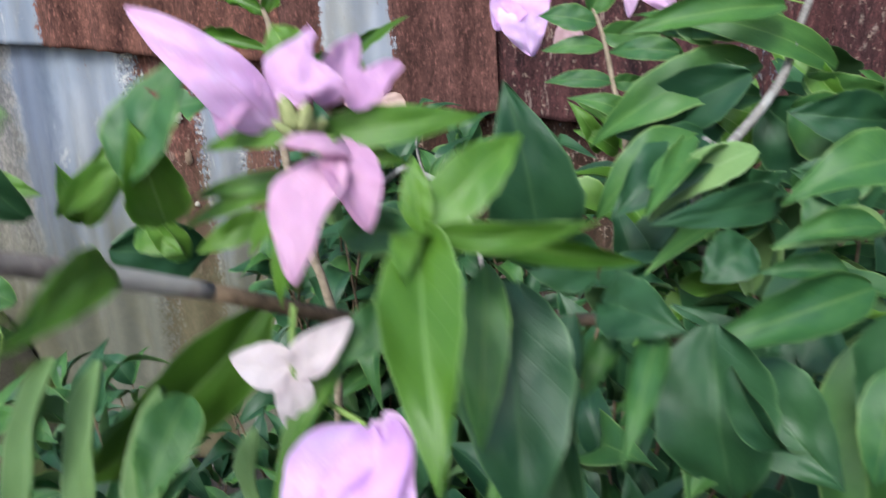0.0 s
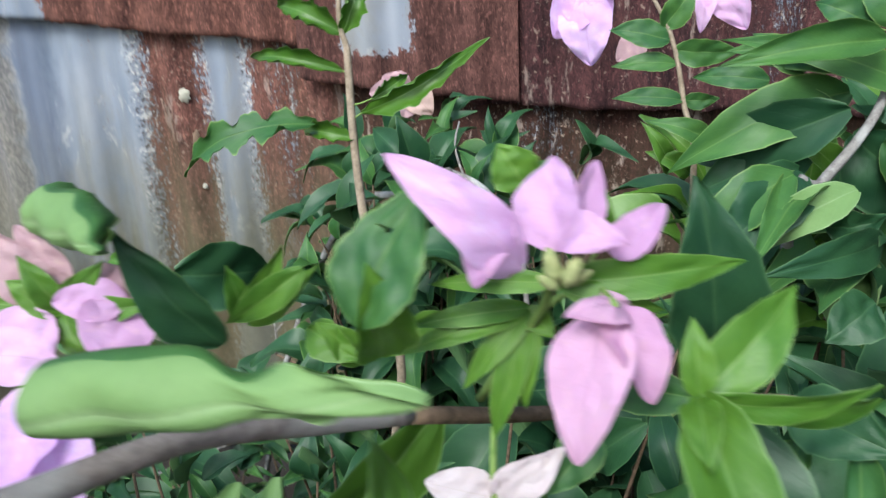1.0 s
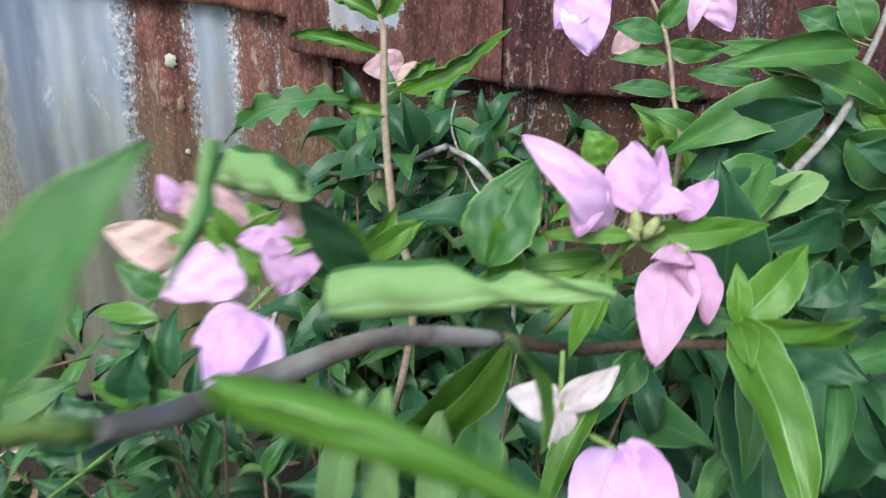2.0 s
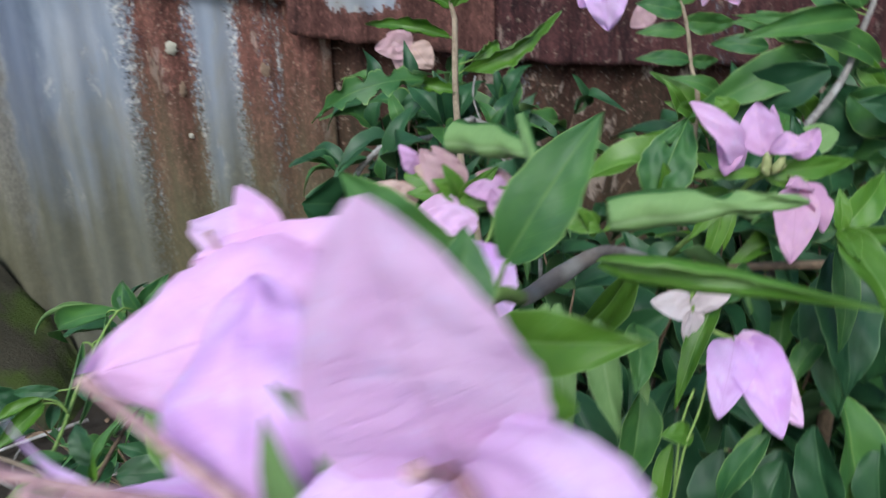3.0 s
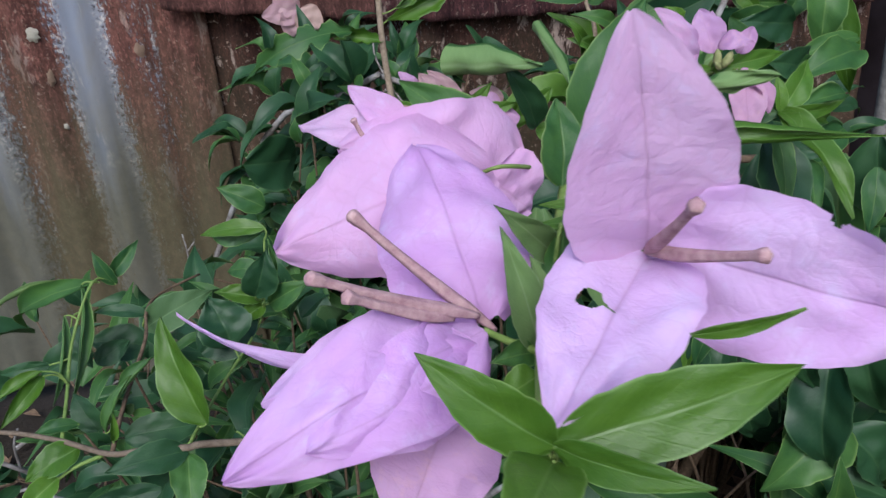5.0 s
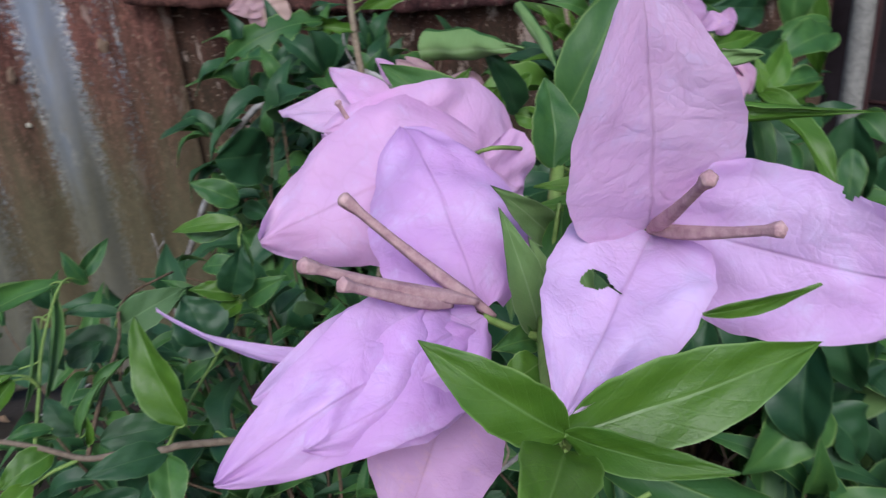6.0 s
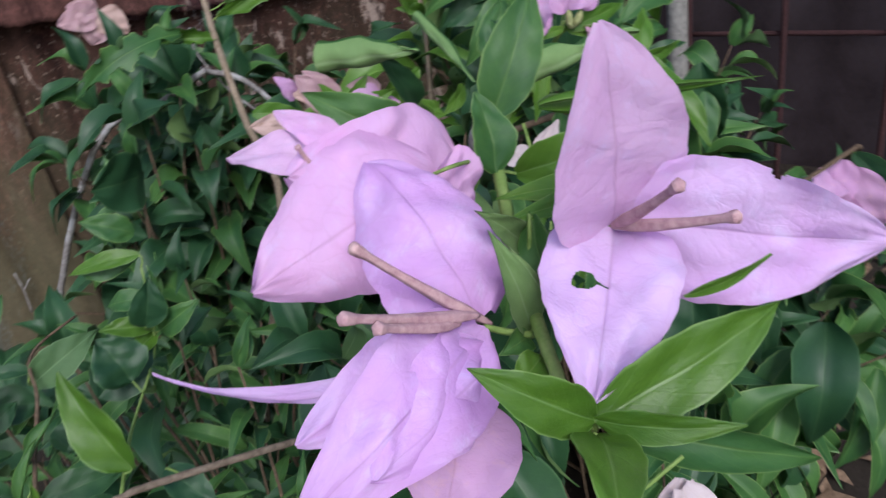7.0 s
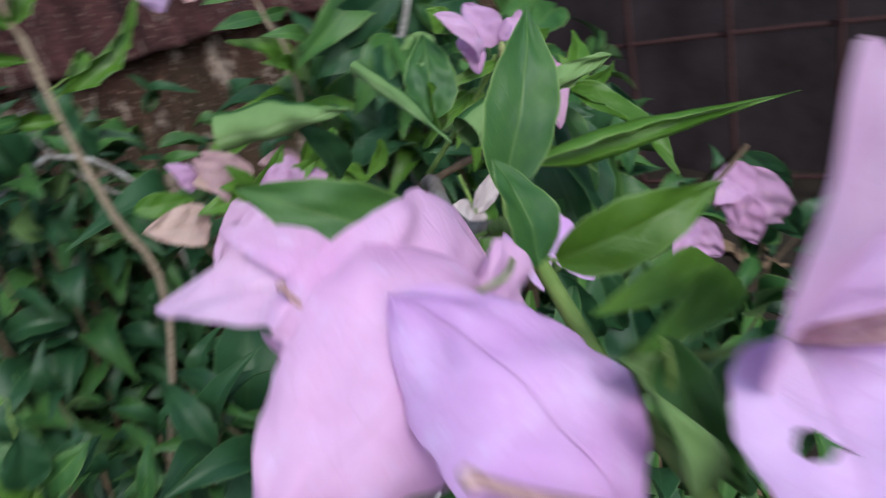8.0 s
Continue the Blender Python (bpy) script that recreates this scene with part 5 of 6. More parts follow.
leaf(right, (0.3141, 0.6600, 0.6821), (0.2933, 0.6500, 0.6505), 0.0247, (0.3, -0.9, 0.3), LEAF, UNDER, fold=0.4, wave=0.1, arch=0.1, hook=0.15)
far = thing("bougainvillea_shoot", "drooping shoot with two small pink flowers", "bougainvillea", "bougainvillea shoots")
stem(far, [(0.6000, 0.7500, 0.0000), (0.5800, 0.7000, 0.3000), (0.5145, 0.5600, 0.4517), (0.3844, 0.5000, 0.4808), (0.3072, 0.4700, 0.4993)], 0.0040, 0.0010, BROWN)
flower_f = flower(far, "drooping faded pink flower")
bract(flower_f, (0.4592, 0.5300, 0.4658), (0.4369, 0.5200, 0.4150), 0.0316, (-0.7324, -0.5313, 0.4258), BLUSH, arch=0.12)
bract(flower_f, (0.4626, 0.5300, 0.4563), (0.5168, 0.5200, 0.3797), 0.0390, (-0.4695, -0.8548, -0.2211), BLUSH, arch=0.12)
bract(flower_f, (0.4539, 0.5300, 0.4492), (0.4121, 0.5200, 0.4458), 0.0310, (0.0725, -0.5766, 0.8138), BLUSH, arch=0.12)
bract(flower_f, (0.4566, 0.5300, 0.4314), (0.4681, 0.5200, 0.3825), 0.0327, (-0.7040, -0.7099, -0.0198), BLUSH, arch=0.12)
flower_k = flower(far, "small pink flower half hidden by leaves")
bract(flower_k, (0.3066, 0.4600, 0.4999), (0.3239, 0.4500, 0.4625), 0.0209, (-0.5486, -0.8356, -0.0297), BLUSH, arch=0.12)
bract(flower_k, (0.3064, 0.4600, 0.4978), (0.2771, 0.4500, 0.4863), 0.0201, (-0.1752, -0.4782, 0.8606), BLUSH, arch=0.12)
leaf(far, (0.4716, 0.5300, 0.4688), (0.5224, 0.5200, 0.4157), 0.0276, (-0.4696, -0.8331, -0.2923), DARK, DULL)
leaf(far, (0.4786, 0.5300, 0.4495), (0.5397, 0.5200, 0.3533), 0.0344, (-0.6279, -0.7070, -0.3255), DARK, DULL)

# ---- upright stems before the fence ----
upright = thing("young_bougainvillea", "thin upright stem with a few young leaves", "bougainvillea", "upright stems")
stem(upright, [(-0.0200, 0.8000, 0.0000), (-0.0650, 0.7500, 0.2500), (-0.0040, 0.6400, 0.5251), (-0.0119, 0.6200, 0.6111), (-0.0160, 0.6200, 0.6665), (-0.0158, 0.6200, 0.7130), (-0.0162, 0.6200, 0.7199), (-0.0186, 0.6200, 0.7337), (-0.0150, 0.6200, 0.7730)], 0.0034, 0.0011, WOOD)
leaf(upright, (-0.0178, 0.6200, 0.7255), (-0.0579, 0.6300, 0.7437), 0.0184, (-0.0140, -0.8888, 0.4582), FRESH, UNDER, curl=1.7, wave=0.16, rag=0.2, arch=0.16, hook=0.25, nu=30, twist=0.5)
leaf(upright, (-0.0178, 0.6200, 0.7255), (-0.0077, 0.6300, 0.7575), 0.0180, (0.5613, -0.8238, 0.0792), FRESH, UNDER, curl=1.7, wave=0.16, rag=0.2, arch=0.16, hook=0.25, nu=30, twist=0.5)
leaf(upright, (-0.0194, 0.6200, 0.7074), (-0.0779, 0.6300, 0.7173), 0.0139, (-0.0874, -0.9108, 0.4036), FRESH, UNDER, curl=1.7, wave=0.16, rag=0.2, arch=0.16, hook=0.25, nu=30, twist=0.5)
leaf(upright, (-0.0107, 0.6200, 0.6856), (0.0568, 0.6300, 0.7194), 0.0177, (0.2334, -0.9548, -0.1840), FRESH, UNDER, curl=1.7, wave=0.16, rag=0.2, arch=0.16, hook=0.25, nu=30, twist=0.5)
leaf(upright, (-0.0344, 0.6200, 0.6802), (-0.1135, 0.6100, 0.6577), 0.0161, (-0.05, -0.80, 0.60), LEAF, UNDER, curl=0.5, wave=0.2, rag=0.42, arch=0.2, hook=0.1, nu=40, twist=0.3)
leaf(upright, (-0.0149, 0.6200, 0.6718), (-0.0508, 0.6300, 0.6766), 0.0146, (-0.1793, -0.8662, 0.4663), FRESH, UNDER, curl=1.7, wave=0.16, rag=0.2, arch=0.16, hook=0.25, nu=30, twist=0.5)
leaf(upright, (-0.0043, 0.6200, 0.6929), (0.0140, 0.6300, 0.7041), 0.0144, (0.4592, -0.8874, 0.0402), FRESH, UNDER, curl=1.7, wave=0.16, rag=0.2, arch=0.16, hook=0.25, nu=30, twist=0.5)
upright = thing("young_bougainvillea", "thin stem with paired leaves and a lilac flower at its top", "bougainvillea", "upright stems")
stem(upright, [(0.1700, 0.8500, 0.0000), (0.1700, 0.8000, 0.3000), (0.1723, 0.7300, 0.6104), (0.1645, 0.7300, 0.6702), (0.1545, 0.7300, 0.7143), (0.1352, 0.7300, 0.7488)], 0.0030, 0.0009, WOOD)
leaf(upright, (0.1541, 0.7300, 0.7104), (0.1181, 0.7300, 0.7178), 0.0176, (0.0754, -0.9280, 0.3648), LEAF, UNDER)
leaf(upright, (0.1575, 0.7300, 0.7045), (0.1955, 0.7300, 0.7031), 0.0178, (-0.0103, -0.9625, -0.2712), LEAF, UNDER)
leaf(upright, (0.1636, 0.7300, 0.6743), (0.1208, 0.7300, 0.6763), 0.0124, (0.0219, -0.8910, 0.4534), LEAF, UNDER)
leaf(upright, (0.1636, 0.7300, 0.6743), (0.1851, 0.7300, 0.6747), 0.0112, (0.0041, -0.9773, -0.2117), LEAF, UNDER)
leaf(upright, (0.1584, 0.7300, 0.6965), (0.1200, 0.7300, 0.6959), 0.0123, (-0.0067, -0.9018, 0.4321), LEAF, UNDER)
leaf(upright, (0.1501, 0.7300, 0.7182), (0.1672, 0.7300, 0.7415), 0.0177, (0.1379, -0.9852, -0.1016), LEAF, UNDER)
flower_top = flower(upright, "lilac flower nodding at the stem top")
bract(flower_top, (0.1024, 0.7900, 0.7397), (0.0834, 0.7900, 0.7116), 0.0287, (-0.0706, -0.9964, 0.0476), PINK, arch=0.12)
bract(flower_top, (0.1024, 0.7900, 0.7397), (0.1086, 0.7900, 0.6921), 0.0360, (-0.0850, -0.9963, -0.0111), PINK, arch=0.12)
bract(flower_top, (0.1024, 0.7900, 0.7397), (0.1223, 0.7900, 0.7272), 0.0288, (-0.0164, -0.9995, -0.0259), PINK, arch=0.12)
stem(flower_top, [(0.1024, 0.7900, 0.7397), (0.1185, 0.7600, 0.7564), (0.1352, 0.7300, 0.7488)], 0.0008, 0.0008, GREEN, name="pedicel")
flower_side = flower(upright, "pale pink flower")
bract(flower_side, (0.1805, 0.7500, 0.7490), (0.1746, 0.7500, 0.7132), 0.0138, (-0.2127, -0.9765, 0.0350), ROSE, arch=0.1)
bract(flower_side, (0.1805, 0.7500, 0.7490), (0.2022, 0.7500, 0.7144), 0.0253, (-0.1542, -0.9833, -0.0968), ROSE, arch=0.1)
bract(flower_side, (0.1805, 0.7500, 0.7490), (0.1854, 0.7500, 0.7254), 0.0230, (-0.2073, -0.9773, -0.0430), ROSE, arch=0.1)
stem(flower_side, [(0.1805, 0.7500, 0.7490), (0.1522, 0.7400, 0.7527), (0.1352, 0.7300, 0.7488)], 0.0008, 0.0008, GREEN, name="pedicel")
flower_dry = flower(upright, "withered pale flower")
bract(flower_dry, (0.1422, 0.7800, 0.7108), (0.1251, 0.7800, 0.6955), 0.0190, (-0.0998, -0.9888, 0.1108), FADED)
kinked = thing("young_bougainvillea", "bare kinked grey stem among the leaves", "bougainvillea", "upright stems")
stem(kinked, [(0.3000, 0.8500, 0.0000), (0.2600, 0.7500, 0.3500), (0.2020, 0.6200, 0.6234), (0.2179, 0.6300, 0.6429), (0.2353, 0.6400, 0.6611), (0.2483, 0.6500, 0.6782), (0.2545, 0.6550, 0.6974), (0.2626, 0.6600, 0.7191), (0.2694, 0.6700, 0.7385)], 0.0036, 0.0016, GREY)
leaf(kinked, (0.2510, 0.6600, 0.7031), (0.1881, 0.6700, 0.7018), 0.0245, (-0.1543, -0.9243, 0.3492), LEAF, UNDER, arch=0.15)
leaf(kinked, (0.2334, 0.6600, 0.6744), (0.1749, 0.6700, 0.6640), 0.0285, (-0.2240, -0.8828, 0.4128), LEAF, UNDER, arch=0.15)
leaf(kinked, (0.2210, 0.6600, 0.6520), (0.1641, 0.6700, 0.6290), 0.0327, (-0.3238, -0.8406, 0.4343), DARK, DULL, arch=0.15)
leaf(kinked, (0.2404, 0.6600, 0.6636), (0.2992, 0.6700, 0.6174), 0.0470, (-0.1238, -0.9256, -0.3578), DARK, DULL, arch=0.15)
leaf(kinked, (0.2452, 0.6600, 0.7168), (0.2192, 0.6700, 0.7296), 0.0205, (-0.2183, -0.9329, 0.2863), LEAF, UNDER, arch=0.15)
leaf(kinked, (0.2553, 0.6600, 0.7169), (0.2403, 0.6700, 0.7466), 0.0207, (-0.1727, -0.9566, 0.2347), LEAF, UNDER, arch=0.15)
leaf(kinked, (0.1975, 0.6600, 0.6917), (0.1605, 0.6700, 0.6934), 0.0140, (-0.2268, -0.9035, 0.3638), LEAF, UNDER, arch=0.15)
leaf(kinked, (0.2144, 0.6600, 0.6955), (0.1899, 0.6700, 0.7153), 0.0162, (-0.1394, -0.9427, 0.3032), LEAF, UNDER, arch=0.15)
arched = thing("bare_twig", "pale grey bare twig bent into an arch", "twig")
stem(arched, [(-0.3400, 1.0800, 0.0200), (-0.2600, 1.0400, 0.3000), (-0.1347, 0.9500, 0.5342), (-0.0534, 0.9000, 0.5771), (-0.0130, 0.8600, 0.6025), (-0.0055, 0.8700, 0.6005), (0.0234, 0.8600, 0.5875), (0.0489, 0.8500, 0.5523), (0.0572, 0.8400, 0.5077), (0.0594, 0.8300, 0.4443)], 0.0040, 0.0022, GREY)
stem(arched, [(0.0495, 0.8500, 0.5372), (0.0182, 0.8700, 0.5655), (-0.0067, 0.9000, 0.6118), (-0.0057, 0.9200, 0.6366)], 0.0016, 0.0009, GREY)
lichened = thing("bare_twig", "whitish lichened dead twig low among the leaves", "twig")
stem(lichened, [(0.0300, 0.7000, 0.0000), (0.0200, 0.6000, 0.2500), (-0.0054, 0.4700, 0.3864), (0.0092, 0.4400, 0.4265), (0.0232, 0.4300, 0.4441), (0.0490, 0.4200, 0.4701)], 0.0030, 0.0013, GREY)
stem(lichened, [(0.0232, 0.4300, 0.4441), (0.0277, 0.4250, 0.4601), (0.0209, 0.4200, 0.4812)], 0.0009, 0.0005, WOOD)
stem(lichened, [(0.0376, 0.4250, 0.4578), (0.0509, 0.4200, 0.4526), (0.0610, 0.4200, 0.4522)], 0.0008, 0.0005, GREY)
dead = thing("bare_twig", "thin pale dead twig across the soil gap", "twig")
stem(dead, [(-0.2389, 0.4000, 0.5357), (-0.2214, 0.4000, 0.5234), (-0.2134, 0.4100, 0.5041), (-0.2052, 0.4200, 0.4793), (-0.1000, 0.6000, 0.2500), (-0.0800, 0.6500, 0.0000)], 0.0010, 0.0016, GREY)
stem(dead, [(-0.2214, 0.4000, 0.5234), (-0.2207, 0.4000, 0.5374), (-0.2190, 0.4050, 0.5434)], 0.0007, 0.0005, GREY)
pale = thing("bare_twig", "thin whitish forked dead twig before the rusty sheet", "twig")
stem(pale, [(-0.0800, 1.1400, 0.0000), (-0.1200, 1.1300, 0.2000), (-0.2871, 1.1000, 0.3128)], 0.0020, 0.0014, BROWN)
stem(pale, [(-0.2871, 1.1000, 0.3128), (-0.2843, 1.1000, 0.3451), (-0.2858, 1.1000, 0.3712)], 0.0013, 0.0010, GREY)
stem(pale, [(-0.2843, 1.1000, 0.3451), (-0.2724, 1.1000, 0.3585)], 0.0010, 0.0008, GREY)
dry = thing("young_bougainvillea", "thin stem with a pale withered flower", "bougainvillea", "upright stems")
stem(dry, [(-0.0900, 1.1200, 0.0000), (-0.1000, 1.1000, 0.4000), (-0.0820, 1.0850, 0.6073)], 0.0030, 0.0010, BROWN)
flower_old = flower(dry, "faded pink withered flower")
bract(flower_old, (-0.0849, 1.0830, 0.6515), (-0.1312, 1.0830, 0.6474), 0.0317, (-0.0083, -0.9955, 0.0940), FADED, arch=0.12)
bract(flower_old, (-0.0849, 1.0830, 0.6515), (-0.1025, 1.0830, 0.6175), 0.0387, (0.0634, -0.9974, -0.0329), FADED, arch=0.12)
bract(flower_old, (-0.0849, 1.0830, 0.6515), (-0.0609, 1.0830, 0.6217), 0.0351, (0.1330, -0.9853, 0.1073), WITHER, arch=0.12)
bract(flower_old, (-0.0849, 1.0830, 0.6515), (-0.1157, 1.0830, 0.6643), 0.0281, (0.0574, -0.9887, 0.1382), FADED, arch=0.12)

# ---- low branch ----
low = thing("bougainvillea_branch", "low bougainvillea branch with rolled and broad leaves", "bougainvillea", "bougainvillea shoots")
stem(low, [(0.0200, 0.6600, 0.0000), (0.0200, 0.6000, 0.2000), (0.0000, 0.5000, 0.4200), (-0.0500, 0.4000, 0.5100), (-0.1206, 0.3650, 0.5465), (-0.1327, 0.3600, 0.5502), (-0.1504, 0.3600, 0.5521), (-0.1666, 0.3650, 0.5494), (-0.1856, 0.3700, 0.5560), (-0.2064, 0.3750, 0.5605), (-0.2284, 0.3800, 0.5613)], 0.0022, 0.0009, TWIG)
stem(low, [(-0.1695, 0.3660, 0.5485), (-0.1807, 0.3620, 0.5472), (-0.1925, 0.3600, 0.5406)], 0.0010, 0.0006, GREEN)
stem(low, [(-0.1654, 0.3650, 0.5492), (-0.1661, 0.4000, 0.5543), (-0.1632, 0.4400, 0.5624), (-0.1650, 0.4600, 0.5691), (-0.1612, 0.4800, 0.5691), (-0.1430, 0.5000, 0.5688)], 0.0011, 0.0007, BROWN)
stem(low, [(-0.1856, 0.3700, 0.5560), (-0.1905, 0.4000, 0.5614), (-0.1936, 0.4300, 0.5726), (-0.1878, 0.4600, 0.5892), (-0.1807, 0.4700, 0.5836)], 0.0009, 0.0006, GREEN)
stem(low, [(-0.1327, 0.3600, 0.5502), (-0.1289, 0.4200, 0.5384), (-0.1114, 0.4700, 0.5452), (-0.1057, 0.4800, 0.5613), (-0.1020, 0.4900, 0.5886)], 0.0009, 0.0006, GREEN)
leaf(low, (-0.1330, 0.3600, 0.5487), (-0.1622, 0.3450, 0.5549), 0.0140, (0.05, -0.75, 0.65), DARK, DULL, arch=0.08, fold=0.15)
leaf(low, (-0.1715, 0.4000, 0.5329), (-0.1353, 0.4100, 0.5273), 0.0174, (0.0, -0.75, 0.65), DARK, DULL, fold=0.2)
leaf(low, (-0.1280, 0.3800, 0.5472), (-0.1420, 0.4000, 0.5936), 0.0216, (-0.35, -0.9, 0.25), FRESH, LEAF, fold=0.5, arch=0.05)
leaf(low, (-0.1334, 0.3600, 0.5470), (-0.1319, 0.3400, 0.5299), 0.0153, (0.2, -0.85, 0.45), LEAF, UNDER, fold=0.35)
leaf(low, (-0.1800, 0.3700, 0.5514), (-0.2005, 0.3600, 0.5451), 0.0138, (-0.1, -0.75, 0.6), FRESH, UNDER, fold=0.4)
leaf(low, (-0.1874, 0.3600, 0.5449), (-0.2021, 0.3500, 0.5362), 0.0106, (0.2, -0.7, 0.6), YOUNG, UNDER, fold=0.6)
leaf(low, (-0.1616, 0.4000, 0.4998), (-0.1998, 0.4000, 0.4970), 0.0126, (0.0, -0.9, 0.4), DARK, DULL)
leaf(low, (-0.1934, 0.4600, 0.5887), (-0.1994, 0.4200, 0.5425), 0.0113, (0.75, -0.6, 0.2), LEAF, UNDER, curl=1.9, shape='lance')
leaf(low, (-0.1981, 0.4400, 0.5815), (-0.2029, 0.4100, 0.5491), 0.0088, (0.7, -0.65, 0.2), LEAF, UNDER, curl=1.9, shape='lance')
leaf(low, (-0.1875, 0.4600, 0.5892), (-0.2546, 0.5000, 0.5517), 0.0163, (-0.2, -0.7, 0.65), LEAF, UNDER, curl=1.3, wave=0.1, hook=0.15)
leaf(low, (-0.1960, 0.4700, 0.5843), (-0.2749, 0.5200, 0.5448), 0.0085, (-0.1, -0.3, 0.9), UNDER, UNDER, curl=2.0, shape='lance')
leaf(low, (-0.1798, 0.4700, 0.5821), (-0.1875, 0.4700, 0.6026), 0.0080, (0.0, -0.9, 0.4), LEAF, UNDER, fold=0.6)
leaf(low, (-0.1818, 0.4700, 0.5865), (-0.1661, 0.4800, 0.6020), 0.0087, (0.3, -0.9, 0.3), LEAF, UNDER, fold=0.6)
leaf(low, (-0.1979, 0.4000, 0.5744), (-0.2174, 0.3900, 0.5674), 0.0088, (0.1, -0.6, 0.8), FRESH, UNDER, curl=1.4, shape='lance')
leaf(low, (-0.1983, 0.4000, 0.5720), (-0.2135, 0.3800, 0.5596), 0.0112, (0.4, -0.7, 0.5), FRESH, UNDER, curl=1.4)
leaf(low, (-0.2031, 0.4200, 0.5663), (-0.2268, 0.4200, 0.5655), 0.0072, (0.0, -0.9, 0.4), DARK, DULL, arch=0.15)
leaf(low, (-0.2005, 0.4500, 0.5699), (-0.1922, 0.4400, 0.5505), 0.0152, (0.0, -0.9, 0.4), DARK, DULL)
leaf(low, (-0.1648, 0.4600, 0.5670), (-0.1917, 0.4600, 0.5719), 0.0080, (0.0, -0.6, 0.8), DARK, UNDER, arch=0.12)
leaf(low, (-0.1677, 0.4600, 0.5590), (-0.1314, 0.4700, 0.5715), 0.0188, (0.2, -0.8, 0.5), DULL, DULL, arch=0.2)
leaf(low, (-0.1424, 0.4600, 0.5390), (-0.1091, 0.4800, 0.5544), 0.0298, (0.0, -0.9, 0.4), DARK, DULL)
leaf(low, (-0.1652, 0.3700, 0.5524), (-0.1623, 0.3700, 0.5669), 0.0055, (0.5, -0.8, 0.3), YOUNG, UNDER, curl=1.5)
leaf(low, (-0.1690, 0.4000, 0.5554), (-0.1523, 0.4100, 0.5688), 0.0099, (-0.6, -0.7, 0.3), LEAF, UNDER, curl=1.5, shape='lance')
leaf(low, (-0.1754, 0.3900, 0.5434), (-0.1609, 0.4000, 0.5661), 0.0081, (-0.6, -0.7, 0.3), LEAF, UNDER, curl=1.3, shape='lance')
leaf(low, (-0.1810, 0.3800, 0.5565), (-0.1994, 0.3750, 0.5571), 0.0076, (0.0, -0.6, 0.8), LEAF, UNDER, arch=0.2, curl=1.0)
leaf(low, (-0.1816, 0.4000, 0.5389), (-0.1923, 0.4100, 0.5552), 0.0128, (0.0, -0.9, 0.4), DARK, DULL)
leaf(low, (-0.1937, 0.4500, 0.5475), (-0.1768, 0.4600, 0.5533), 0.0123, (0.0, -0.9, 0.4), DARK, DULL)
leaf(low, (-0.1602, 0.4300, 0.5335), (-0.1505, 0.4400, 0.5467), 0.0180, (0.0, -0.9, 0.4), DARK, DULL)
leaf(low, (-0.1008, 0.4900, 0.5962), (-0.1379, 0.5000, 0.5924), 0.0104, (0.0, -0.7, 0.7), FRESH, UNDER, arch=0.1)
leaf(low, (-0.1052, 0.4800, 0.5641), (-0.0984, 0.4800, 0.5929), 0.0084, (0.7, -0.7, 0.1), LEAF, UNDER, curl=1.5, shape='lance')
leaf(low, (-0.1070, 0.4800, 0.5571), (-0.1332, 0.4800, 0.5655), 0.0118, (0.0, -0.7, 0.7), FRESH, UNDER, fold=0.5)
leaf(low, (-0.1070, 0.4800, 0.5534), (-0.1244, 0.4700, 0.5479), 0.0110, (0.1, -0.7, 0.6), FRESH, UNDER, fold=0.6)
leaf(low, (-0.1048, 0.4800, 0.5748), (-0.1254, 0.4900, 0.5724), 0.0124, (0.0, -0.7, 0.7), LEAF, UNDER, arch=0.15)
leaf(low, (-0.1043, 0.4800, 0.5537), (-0.0791, 0.4700, 0.5695), 0.0143, (0.2, -0.8, 0.5), LEAF, UNDER, arch=0.12)
leaf(low, (-0.2159, 0.3800, 0.5545), (-0.2285, 0.3700, 0.5397), 0.0150, (0.2, -0.8, 0.5), LEAF, DULL)
leaf(low, (-0.2252, 0.4200, 0.5541), (-0.2419, 0.4200, 0.5698), 0.0196, (0.0, -0.9, 0.4), DARK, DULL)
leaf(low, (-0.1158, 0.3800, 0.5404), (-0.0989, 0.3600, 0.5238), 0.0153, (0.2, -0.8, 0.5), DARK, DULL)
leaf(low, (-0.1199, 0.6000, 0.6021), (-0.0883, 0.6600, 0.5860), 0.0400, (0.8796, -0.4740, -0.0409), DARK, DULL)
leaf(low, (-0.0997, 0.5000, 0.6046), (-0.1236, 0.5000, 0.6196), 0.0154, (0.2590, -0.8723, 0.4147), LEAF, UNDER)
leaf(low, (-0.1317, 0.5000, 0.5921), (-0.1018, 0.5000, 0.5905), 0.0139, (0.0099, -0.9837, 0.1794), LEAF, UNDER)
leaf(low, (-0.1232, 0.4500, 0.5473), (-0.1328, 0.4600, 0.5719), 0.0295, (0.3449, -0.8151, 0.4655), DARK, DULL)
leaf(low, (-0.1099, 0.4700, 0.5643), (-0.0993, 0.4700, 0.5913), 0.0198, (0.1491, -0.9871, -0.0581), DARK, DULL)
leaf(low, (-0.2154, 0.5000, 0.5284), (-0.2457, 0.5000, 0.5164), 0.0233, (-0.1731, -0.8827, 0.4369), DARK, DULL)
leaf(low, (-0.1718, 0.4700, 0.5429), (-0.2021, 0.4700, 0.5507), 0.0211, (0.1588, -0.7705, 0.6173), DARK, DULL)

